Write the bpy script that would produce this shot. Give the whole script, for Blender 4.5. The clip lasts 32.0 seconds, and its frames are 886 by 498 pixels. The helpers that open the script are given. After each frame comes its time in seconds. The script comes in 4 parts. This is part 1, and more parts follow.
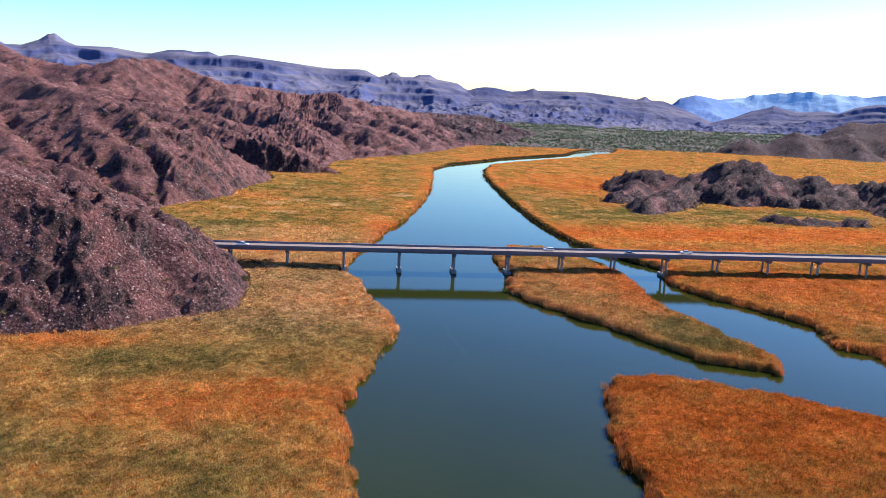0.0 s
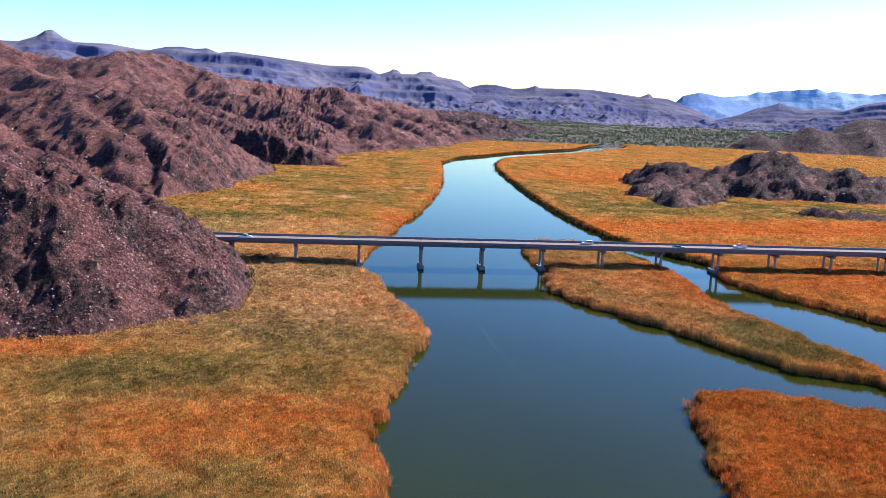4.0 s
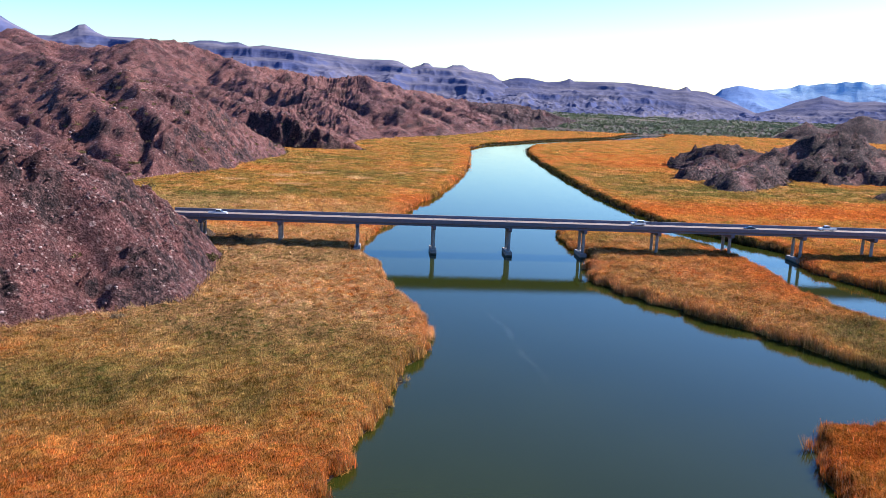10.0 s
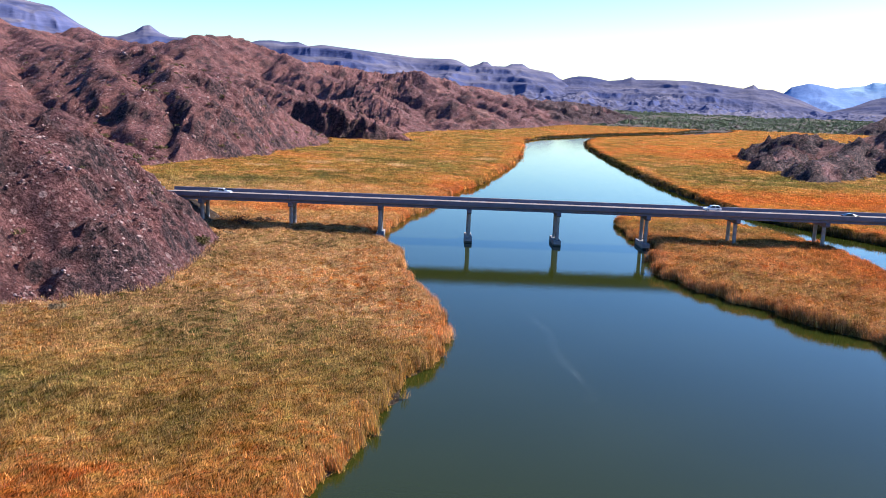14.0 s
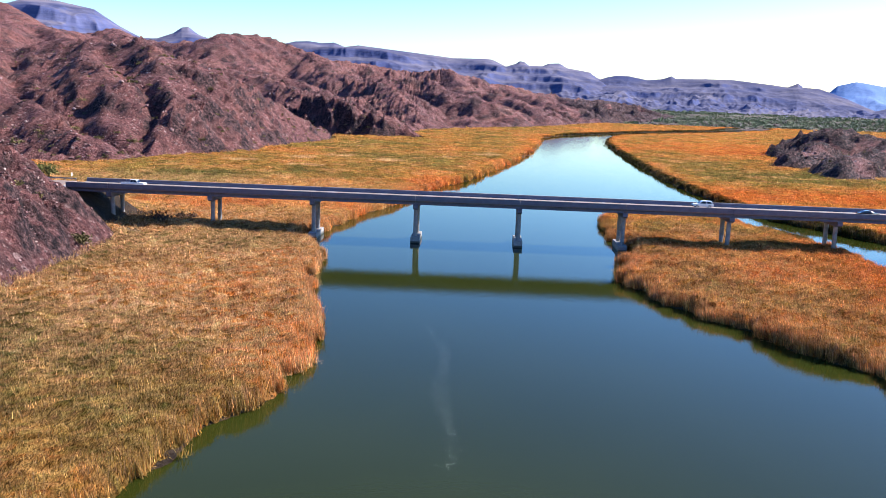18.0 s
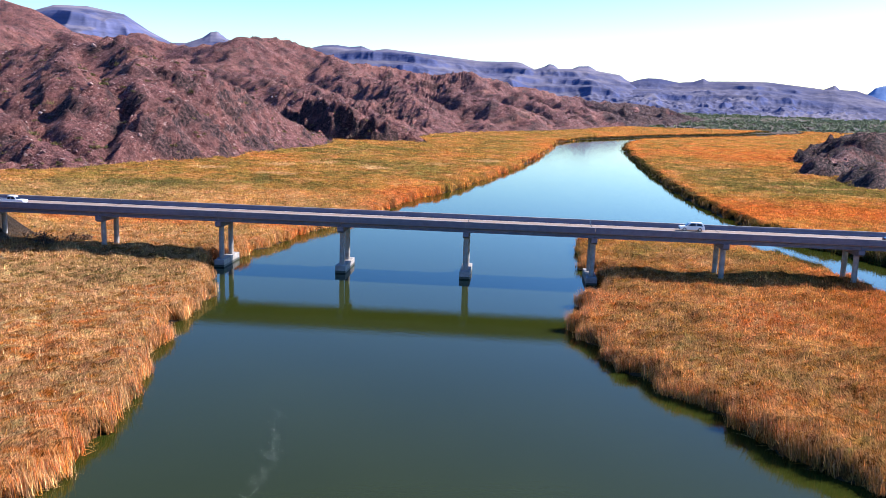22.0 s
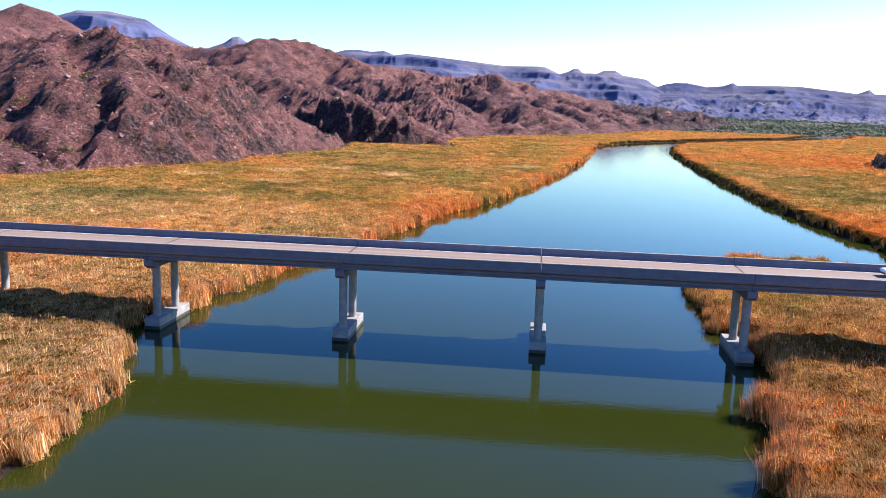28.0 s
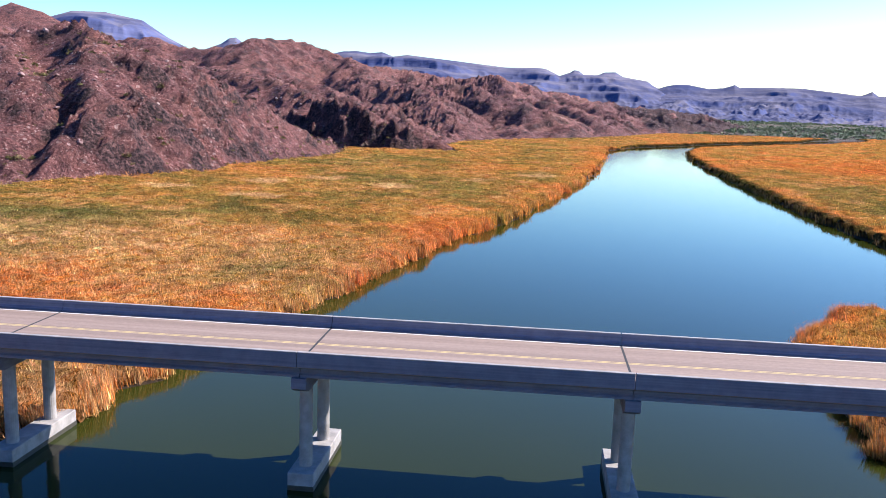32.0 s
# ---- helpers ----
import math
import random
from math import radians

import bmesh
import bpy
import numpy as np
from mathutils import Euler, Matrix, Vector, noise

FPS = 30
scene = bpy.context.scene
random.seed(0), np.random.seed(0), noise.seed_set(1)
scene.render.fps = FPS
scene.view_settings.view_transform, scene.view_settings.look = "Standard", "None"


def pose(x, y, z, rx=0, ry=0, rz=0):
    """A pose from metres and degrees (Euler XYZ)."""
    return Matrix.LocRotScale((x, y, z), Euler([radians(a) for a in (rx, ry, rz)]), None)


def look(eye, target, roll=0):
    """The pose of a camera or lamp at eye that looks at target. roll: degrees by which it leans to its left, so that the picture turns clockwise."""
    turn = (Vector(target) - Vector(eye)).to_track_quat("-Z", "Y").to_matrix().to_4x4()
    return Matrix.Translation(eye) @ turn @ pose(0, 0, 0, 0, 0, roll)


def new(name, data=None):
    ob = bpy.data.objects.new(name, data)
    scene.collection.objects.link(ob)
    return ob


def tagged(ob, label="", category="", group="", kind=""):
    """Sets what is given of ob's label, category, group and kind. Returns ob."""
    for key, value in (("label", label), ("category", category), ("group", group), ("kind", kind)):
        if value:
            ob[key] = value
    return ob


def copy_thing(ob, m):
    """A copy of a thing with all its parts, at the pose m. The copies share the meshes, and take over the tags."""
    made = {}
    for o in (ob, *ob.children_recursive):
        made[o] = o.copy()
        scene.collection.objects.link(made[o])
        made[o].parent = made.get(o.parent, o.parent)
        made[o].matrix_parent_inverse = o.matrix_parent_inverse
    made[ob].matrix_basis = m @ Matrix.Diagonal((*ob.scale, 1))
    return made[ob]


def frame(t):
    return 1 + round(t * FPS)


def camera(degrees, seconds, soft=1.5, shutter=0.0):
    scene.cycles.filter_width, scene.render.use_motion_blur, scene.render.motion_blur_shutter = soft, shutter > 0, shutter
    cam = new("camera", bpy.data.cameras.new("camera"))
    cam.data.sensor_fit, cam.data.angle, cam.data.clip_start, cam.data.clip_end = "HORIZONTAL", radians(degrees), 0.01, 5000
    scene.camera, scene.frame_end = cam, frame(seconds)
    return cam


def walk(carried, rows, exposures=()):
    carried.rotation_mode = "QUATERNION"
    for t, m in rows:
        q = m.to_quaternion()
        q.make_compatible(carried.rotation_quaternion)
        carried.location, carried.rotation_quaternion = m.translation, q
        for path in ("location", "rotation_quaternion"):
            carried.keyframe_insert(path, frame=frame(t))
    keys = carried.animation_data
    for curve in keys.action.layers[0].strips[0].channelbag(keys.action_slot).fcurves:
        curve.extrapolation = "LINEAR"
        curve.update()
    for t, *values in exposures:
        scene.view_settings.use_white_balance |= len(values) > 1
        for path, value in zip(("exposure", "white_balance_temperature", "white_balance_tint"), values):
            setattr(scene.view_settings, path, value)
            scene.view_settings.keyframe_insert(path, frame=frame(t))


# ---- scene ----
cam = camera(55.52, 32.0, soft=0.55)

# seconds, place, yaw to the left, pitch up, roll
PATH = [
    (0, -21.22, -355.98, 73.60, -6.373, -9.861, 2.41),
    (0.5, -21.97, -351.36, 72.44, -6.369, -9.868, 2.36),
    (1, -22.72, -346.42, 71.20, -6.374, -9.875, 2.34),
    (1.5, -23.49, -341.38, 69.98, -6.380, -9.878, 2.33),
    (2, -24.31, -336.39, 68.76, -6.397, -9.879, 2.33),
    (2.5, -25.15, -331.41, 67.55, -6.421, -9.888, 2.36),
    (3, -25.98, -326.45, 66.38, -6.436, -9.901, 2.38),
    (3.5, -26.82, -321.46, 65.24, -6.438, -9.906, 2.41),
    (5.5, -29.83, -301.39, 60.16, -6.456, -9.897, 2.47),
    (6, -30.36, -296.06, 58.81, -6.468, -9.895, 2.51),
    (6.5, -30.73, -291.16, 57.58, -6.470, -9.896, 2.51),
    (7, -30.34, -286.71, 56.45, -6.443, -9.899, 2.47),
    (7.5, -28.73, -282.52, 55.36, -6.338, -9.929, 2.45),
    (8, -26.19, -278.20, 54.22, -6.068, -9.984, 2.43),
    (8.5, -23.28, -273.82, 52.99, -5.649, -10.041, 2.40),
    (9, -20.33, -269.32, 51.65, -5.176, -10.099, 2.38),
    (9.5, -17.72, -264.27, 50.20, -4.695, -10.151, 2.36),
    (10, -16.12, -259.16, 48.78, -4.207, -10.202, 2.32),
    (10.5, -15.76, -254.27, 47.46, -3.684, -10.242, 2.28),
    (11, -16.11, -249.59, 46.16, -3.105, -10.258, 2.25),
    (11.5, -16.43, -245.25, 44.91, -2.524, -10.256, 2.23),
    (12, -16.14, -240.75, 43.69, -1.991, -10.252, 2.20),
    (12.5, -14.97, -235.95, 42.43, -1.496, -10.249, 2.18),
    (13, -12.96, -231.29, 41.13, -1.024, -10.250, 2.20),
    (13.5, -10.34, -226.86, 39.82, -0.586, -10.257, 2.22),
    (14, -7.43, -222.58, 38.50, -0.190, -10.271, 2.22),
    (14.5, -4.39, -218.54, 37.23, 0.182, -10.288, 2.19),
    (16.5, 6.97, -205.07, 34.36, 1.523, -10.335, 2.08),
    (17, 9.49, -200.21, 34.14, 1.871, -10.304, 2.04),
    (17.5, 12.31, -195.76, 33.96, 2.224, -10.287, 2.04),
    (18, 15.32, -191.39, 33.79, 2.567, -10.276, 2.03),
    (18.5, 18.40, -187.18, 33.69, 2.898, -10.262, 1.99),
    (19, 21.54, -183.01, 33.61, 3.227, -10.239, 1.96),
    (19.5, 24.61, -178.83, 33.58, 3.526, -10.216, 1.94),
    (20, 27.69, -174.72, 33.61, 3.783, -10.203, 1.93),
    (20.5, 30.64, -170.40, 33.63, 4.031, -10.191, 1.90),
    (21, 32.63, -165.73, 33.63, 4.284, -10.175, 1.86),
    (21.5, 33.17, -160.86, 33.62, 4.524, -10.147, 1.85),
    (22, 32.76, -155.93, 33.68, 4.742, -10.107, 1.85),
    (22.5, 32.01, -151.02, 33.88, 4.948, -10.070, 1.87),
    (23, 31.17, -146.16, 33.97, 5.143, -10.039, 1.89),
    (23.5, 30.41, -141.42, 33.56, 5.325, -10.002, 1.86),
    (24, 29.79, -136.89, 32.72, 5.488, -9.971, 1.83),
    (24.5, 29.23, -132.39, 31.75, 5.629, -9.944, 1.85),
    (25, 28.44, -127.43, 30.65, 5.762, -9.909, 1.86),
    (25.5, 27.28, -121.84, 29.30, 5.892, -9.872, 1.90),
    (27.5, 23.86, -101.29, 28.92, 6.241, -9.742, 1.79),
    (28, 23.00, -96.54, 28.89, 6.242, -9.740, 1.79),
    (28.5, 22.13, -91.79, 28.89, 6.243, -9.731, 1.82),
    (29, 21.32, -86.95, 28.87, 6.237, -9.709, 1.83),
    (29.5, 20.54, -82.06, 28.87, 6.226, -9.688, 1.82),
    (30, 19.79, -77.15, 28.87, 6.213, -9.674, 1.81),
    (30.5, 19.01, -72.19, 28.85, 6.198, -9.659, 1.80),
    (31, 18.18, -67.19, 28.86, 6.176, -9.644, 1.81),
    (31.5, 17.32, -62.13, 28.88, 6.157, -9.633, 1.82),
    (32, 16.46, -56.95, 28.89, 6.139, -9.623, 1.84),
]


def heading(x, y, z, yaw, pitch, roll):
    a, p = radians(yaw), radians(pitch)
    way = Vector((-math.sin(a) * math.cos(p), math.cos(a) * math.cos(p), math.sin(p)))
    return look((x, y, z), Vector((x, y, z)) + way * 10, roll)


walk(cam, [(t, heading(*row)) for t, *row in PATH], exposures=[(0.0, 1.05), (12.0, 1.11), (20.0, 1.28), (32.0, 1.28)])

# ---- light ----
SUN_AZIMUTH, SUN_HEIGHT = radians(66), radians(38)      # from +y towards +x; above the horizon
scene.view_settings.exposure = 1.15
scene.view_settings.use_white_balance = True
scene.view_settings.white_balance_temperature, scene.view_settings.white_balance_tint = 6100, 13
world = bpy.data.worlds.new("sky")
scene.world = world
world.use_nodes = True
wn = world.node_tree.nodes
sky = wn.new("ShaderNodeTexSky")
sky.sky_type, sky.sun_disc = "NISHITA", False
sky.sun_elevation, sky.sun_rotation = SUN_HEIGHT, SUN_AZIMUTH
sky.altitude, sky.air_density, sky.dust_density, sky.ozone_density = 150, 1.2, 0.5, 5.0
wn["Background"].inputs["Strength"].default_value = 0.056
deep = wn.new("ShaderNodeHueSaturation")       # the clear blue of dry desert air
deep.inputs["Hue"].default_value, deep.inputs["Saturation"].default_value = 0.506, 1.14
thin = wn.new("ShaderNodeGamma")
thin.inputs["Gamma"].default_value = 1.4
world.node_tree.links.new(sky.outputs["Color"], thin.inputs["Color"])
world.node_tree.links.new(thin.outputs["Color"], deep.inputs["Color"])
world.node_tree.links.new(deep.outputs["Color"], wn["Background"].inputs["Color"])
sun = new("sun", bpy.data.lights.new("sun", "SUN"))
sun.data.energy, sun.data.angle, sun.data.color = 5.0, radians(0.5), (1.0, 0.93, 0.84)
to_sun = Vector((math.sin(SUN_AZIMUTH) * math.cos(SUN_HEIGHT), math.cos(SUN_AZIMUTH) * math.cos(SUN_HEIGHT), math.sin(SUN_HEIGHT)))
sun.matrix_world = look(to_sun * 300, (0, 0, 0))


# ---- numbers: noise and outlines ----
def lattice(i, j, seed):
    n = (i.astype(np.int64) * 374761393 + j.astype(np.int64) * 668265263 + seed * 974634777) & 0xFFFFFFFF
    n = ((n ^ (n >> 13)) * 1274126177) & 0xFFFFFFFF
    return ((n ^ (n >> 16)) & 0xFFFF) / 65535.0


def perlin(x, y, seed=0):
    """Gradient noise, about -1 to 1."""
    xi, yi = np.floor(x), np.floor(y)
    u, v = x - xi, y - yi
    out = 0
    fu, fv = u * u * u * (u * (u * 6 - 15) + 10), v * v * v * (v * (v * 6 - 15) + 10)
    for a in (0, 1):
        for b in (0, 1):
            turn = lattice(xi + a, yi + b, seed) * 2 * math.pi
            dot = np.cos(turn) * (u - a) + np.sin(turn) * (v - b)
            out = out + dot * (fu if a else 1 - fu) * (fv if b else 1 - fv)
    return out * 1.5


def fbm(x, y, seed=0, octaves=4):
    total, gain, f = 0, 1.0, 1.0
    for o in range(octaves):
        total = total + gain * perlin(x * f, y * f, seed + o)
        gain, f = gain * 0.5, f * 2.03
    return total


def ridged(x, y, seed=0, octaves=5):
    """Sharp crests at 1, gullies near 0."""
    total, gain, f, weight, norm = 0, 1.0, 1.0, 1.0, 0
    for o in range(octaves):
        n = (1 - np.abs(perlin(x * f, y * f, seed + o))) ** 2
        total = total + n * gain * weight
        norm += gain
        weight = np.clip(n * 1.6, 0, 1)
        gain, f = gain * 0.5, f * 2.1
    return total / norm


def crests(x, y, seed=0, octaves=3):
    """Straight slopes between sharp crests (1) and gullies (0)."""
    total, gain, f, norm = 0, 1.0, 1.0, 0
    for o in range(octaves):
        total = total + gain * (1 - np.abs(perlin(x * f, y * f, seed + o)) * 1.25)
        norm += gain
        gain, f = gain * 0.42, f * 2.2
    return total / norm


def inside(poly, x, y):
    """Distance to the outline, positive inside."""
    best, odd = np.full(x.shape, 1e18), np.zeros(x.shape, bool)
    for (ax, ay), (bx, by) in zip(poly, poly[1:] + poly[:1]):
        dx, dy = bx - ax, by - ay
        t = np.clip(((x - ax) * dx + (y - ay) * dy) / (dx * dx + dy * dy), 0, 1)
        best = np.minimum(best, (x - ax - t * dx) ** 2 + (y - ay - t * dy) ** 2)
        if ay != by:
            cross = (ay > y) != (by > y)
            odd ^= cross & (x < dx * (y - ay) / dy + ax)
    return np.where(odd, 1, -1) * np.sqrt(best)


def smooth(a, b, v):
    t = np.clip((v - a) / (b - a), 0, 1)
    return t * t * (3 - 2 * t)


# banks of the river, x against y
LEFT_BANK = [(-600, -40), (-260, -26), (-210, -19), (-185, -21), (-160, -22), (-145, -18), (-125, -14), (-109, -9), (-95, -6), (-80, -6.5), (-60, -11),
             (-40, -15.5), (-27, -16.5), (-14, -18.5), (-5, -24), (-2, -27), (6, -27), (12, -23), (45, -17.5), (72, -11), (130, 1), (154, 10), (251, 29), (330, 43), (400, 51), (470, 58), (570, 67),
             (650, 95), (695, 126), (797, 189), (911, 285), (950, 316), (1005, 338), (1060, 365), (1110, 404), (1125, 450)]
RIGHT_BANK = [(-600, 2500), (-300, 1200), (-200, 600), (-150, 300), (-124, 150), (-108, 137), (-80, 144), (-53, 131), (-35, 121), (-13, 116), (20, 124),
              (40, 115), (65, 104), (90, 99), (145, 96), (197, 96), (300, 100), (420, 107), (520, 115), (590, 127), (660, 146), (710, 178),
              (790, 240), (888, 322), (950, 356), (1000, 394), (1040, 416), (1100, 440), (1125, 452)]
ISLAND = [(61, 68), (48, 45), (47, 16), (51, 8), (50.5, -3), (46, -12), (43, -34), (47, -50), (57, -66), (70, -90), (78, -110), (87, -124), (103, -134), (108, -126), (107, -113),
          (102, -90), (98, -70), (95, -52), (99, -28), (100, 10), (95, 28), (86, 50), (77, 68)]
ISLET = [(47, -147), (43, -164), (38, -187), (37, -205), (34, -250), (50, -285), (95, -298), (150, -288), (188, -255), (184, -216), (150, -189), (111, -171), (94, -157), (70, -141), (54, -139)]
HILLS = [(-60, -17), (-57, -41), (-57, -75), (-73, -88), (-91, -104), (-120, -112), (-180, -125), (-300, -150), (-4700, -400), (-4700, 2600), (420, 2600),
         (440, 1720), (300, 1300), (160, 1040), (112, 900), (60, 790), (0, 700), (-40, 620), (-46, 540), (-42, 470), (-58, 454), (-100, 460), (-94, 430), (-88, 392), (-90, 366), (-98, 330),
         (-104, 285), (-104, 256), (-116, 222), (-130, 198), (-138, 178), (-140, 160), (-150, 146), (-178, 136), (-215, 130), (-230, 100), (-200, 25), (-120, 2), (-84, 0)]



def land(x, y):
    """Distance from the water's edge, positive on land."""
    wob = 1.6 * fbm(x / 9.0, y / 9.0, 31, 3)
    ly, lx = np.array(LEFT_BANK, float).T
    ry, rx = np.array(RIGHT_BANK, float).T
    left = (np.interp(y, ly, lx) - x) / np.sqrt(1 + np.interp(y, ly, np.gradient(lx, ly)) ** 2)
    right = (x - np.interp(y, ry, rx)) / np.sqrt(1 + np.interp(y, ry, np.gradient(rx, ry)) ** 2)
    left, right = np.where(y > 1122, 60, left), np.where(y > 1122, 60, right)
    d = np.maximum(left, right)
    near = (x > 10) & (x < 460) & (y > -350) & (y < 90)
    if near.any():
        d = d.copy()
        d[near] = np.maximum(d[near], np.maximum(inside(ISLAND, x[near], y[near]), inside(ISLET, x[near], y[near])))
    return d + wob


# crest lines of the hills: x, y, height
NEAR_SPUR = [[(-260, -95, 82), (-200, -80, 72), (-150, -58, 50), (-118, -47, 37), (-100, -42, 29), (-84, -37, 18), (-70, -35, 8), (-60, -40, 1)],
             [(-150, -60, 50), (-112, -66, 34), (-96, -80, 23), (-88, -91, 12), (-82, -100, 3)], [(-125, -56, 40), (-108, -57, 35), (-99, -57, 31), (-90, -62, 23), (-75, -66, 12), (-62, -68, 4)]]
MIDDLE_RIDGES = [[(-520, 560, 66), (-420, 480, 60), (-338, 430, 55), (-268, 382, 57), (-233, 350, 59), (-200, 322, 59), (-178, 300, 51), (-169, 276, 43), (-151, 262, 34), (-135, 250, 26), (-120, 236, 12)],
                 [(-178, 300, 51), (-151, 312, 43), (-131, 331, 34), (-108, 352, 22), (-94, 372, 12)], [(-233, 350, 57), (-215, 290, 47), (-190, 255, 39), (-169, 235, 32), (-158, 215, 20), (-148, 192, 5)],
                 [(-165, 272, 40), (-150, 246, 31), (-138, 240, 25), (-128, 224, 10)], [(-151, 305, 37), (-126, 290, 25), (-110, 280, 10)],
                 [(-338, 430, 55), (-300, 330, 44), (-240, 232, 29), (-190, 196, 18), (-160, 178, 10), (-143, 166, 2)], [(-300, 330, 42), (-280, 220, 26), (-235, 150, 8)]]
NORTH_RIDGES = [[(-1000, 2100, 185), (-800, 1750, 136), (-620, 1480, 116), (-500, 1362, 119), (-472, 1353, 128), (-440, 1420, 133), (-405, 1440, 130), (-349, 1450, 114), (-300, 1380, 96), (-262, 1287, 79), (-235, 1150, 62), (-150, 1020, 54)],
                [(-300, 1380, 95), (-232, 1420, 86), (-129, 1480, 77), (-55, 1420, 82), (30, 1500, 60), (160, 1620, 42), (345, 1700, 26), (410, 1650, 6)],
                [(-200, 1040, 53), (-144, 1011, 55), (-66, 978, 52), (-20, 900, 37), (20, 830, 23), (50, 795, 6)], [(-150, 1010, 50), (-110, 900, 40), (-80, 780, 28), (-50, 680, 12), (-40, 640, 3)],
                [(-55, 1420, 74), (-20, 1200, 44), (60, 1080, 30), (90, 940, 14), (108, 890, 4)], [(30, 1500, 56), (130, 1250, 26), (190, 1120, 6)], [(160, 1620, 40), (220, 1400, 20), (280, 1290, 4)]]
WEST_RIDGES = [[(-1224, 1870, 236), (-1180, 1860, 222), (-1122, 1850, 195), (-1083, 1840, 172), (-900, 1680, 140), (-784, 1558, 138), (-680, 1472, 126), (-620, 1480, 116)],
               [(-753, 1267, 126), (-640, 1130, 100), (-560, 1000, 88), (-470, 900, 80), (-360, 760, 64), (-270, 660, 52), (-190, 585, 42), (-140, 540, 32)], [(-470, 900, 78), (-330, 880, 56), (-210, 800, 42), (-130, 700, 24), (-70, 610, 8)],
               [(-784, 1558, 130), (-753, 1267, 126), (-800, 1000, 120)], [(-640, 1130, 98), (-480, 1150, 76), (-360, 1100, 58)]]
# a dark headland of steep rock at the edge of the marsh
HEADLAND = [(-128, 503, 30), (-120, 496, 31), (-111, 485, 25), (-103, 479, 28), (-95, 475, 23), (-86, 470, 14), (-77, 468, 17), (-66, 465, 14), (-52, 462, 10), (-46, 461, 2)]
EAST_ROCKS = [[(220, 425, 4), (232, 398, 16), (238, 384, 21), (243, 374, 22), (257, 368, 18), (266, 345, 15), (285, 336, 26), (302, 335, 32), (323, 330, 31), (339, 325, 23), (360, 305, 21), (405, 320, 17), (440, 290, 28), (490, 240, 38), (560, 200, 44)],
              [(302, 335, 31), (290, 312, 20), (282, 292, 8)], [(240, 378, 18), (222, 340, 11), (204, 310, 9), (188, 290, 7), (178, 280, 2)], [(266, 335, 15), (240, 300, 11), (220, 268, 10), (200, 248, 10), (189, 228, 7), (182, 212, 2)],
              [(323, 330, 30), (330, 308, 16), (318, 290, 4)], [(440, 290, 28), (404, 240, 14), (384, 212, 4)], [(262, 196, 3), (276, 188, 6), (300, 182, 5), (330, 180, 3)], [(385, 400, 13), (425, 412, 16)]]
FAR_ROCKS = [[(660, 1170, 4), (690, 1150, 22), (708, 1150, 30), (747, 1150, 18), (775, 1140, 30), (802, 1150, 47), (830, 1150, 38), (852, 1140, 33), (893, 1130, 46), (924, 1120, 40), (1000, 1080, 42)],
             [(802, 1150, 44), (790, 1100, 24), (770, 1060, 5)], [(893, 1130, 42), (880, 1060, 22), (850, 1010, 4)],
             [(1300, 1920, 8), (1343, 1900, 40), (1362, 1890, 68), (1400, 1880, 64), (1440, 1870, 70), (1600, 1800, 60)]]


def outcrop(x, y):
    """Where craggy dark rock stands out of the scree."""
    return smooth(-0.05, 0.22, fbm(x / 24, y / 30, 77, 4) + 0.2 * fbm(x / 6, y / 6, 78, 2) + 0.9 * np.exp(-((x + 85) / 45) ** 2 - ((y - 480) / 28) ** 2) + 0.4 * np.exp(-((x + 112) / 16) ** 2 - ((y - 300) / 50) ** 2) + 0.35 * smooth(150, 200, x) + 0.17 * smooth(30, -10, y) + 0.22 * smooth(420, 700, y))


def from_crests(x, y, lines, fall):
    """Height under the highest crest line, and the distance from it."""
    best, off = np.full(x.shape, -900.0), np.zeros(x.shape)
    for crest in lines:
        for (ax, ay, az), (bx, by, bz) in zip(crest, crest[1:]):
            dx, dy = bx - ax, by - ay
            t = np.clip(((x - ax) * dx + (y - ay) * dy) / (dx * dx + dy * dy), 0, 1)
            away = np.hypot(x - ax - t * dx, y - ay - t * dy)
            h = az + t * (bz - az) - fall * np.maximum(away - 1.5, 0)
            k = h > best
            best, off = np.where(k, h, best), np.where(k, away, off)
    return best, off


def raw_hills(x, y):
    """The hills before the rain has cut them."""
    wx, wy = x + 16 * fbm(x / 80, y / 80, 5, 3), y + 16 * fbm(x / 80, y / 80, 9, 3)
    e = inside(HILLS, x, y)
    e = e + 5 * fbm(x / 40, y / 40, 17, 3) * smooth(4, 40, e)
    near, off_near = from_crests(x, y, NEAR_SPUR, 0.42)
    reach = 0.25 + 0.35 * smooth(500, 1000, y)
    best, off = from_crests(x + reach * (wx - x), y + reach * (wy - y), MIDDLE_RIDGES + NORTH_RIDGES + WEST_RIDGES, 0.5)
    size = 1 + 0.7 * smooth(600, 1200, y)
    rough = 9 * smooth(560, 800, y) * (ridged(x / 110, y / 95, 43, 2) - 0.42) + size * (8 * (crests(wx / 62, wy / 62, 47, 2) - 0.72) + 4 * fbm(x / 30, y / 30, 53, 3))
    up = best + 1 + smooth(4, 34, off) * rough
    up = np.maximum(up, near + 1 + 0.35 * smooth(4, 30, off_near) * rough)
    up = np.maximum(up, np.minimum(0.1 * e, 16 + 0.03 * e) + 1.2 * rough)
    up = np.minimum(up, 1.25 * e)
    return np.where(e > 0, np.maximum(up, 0.3), 0), e > 0


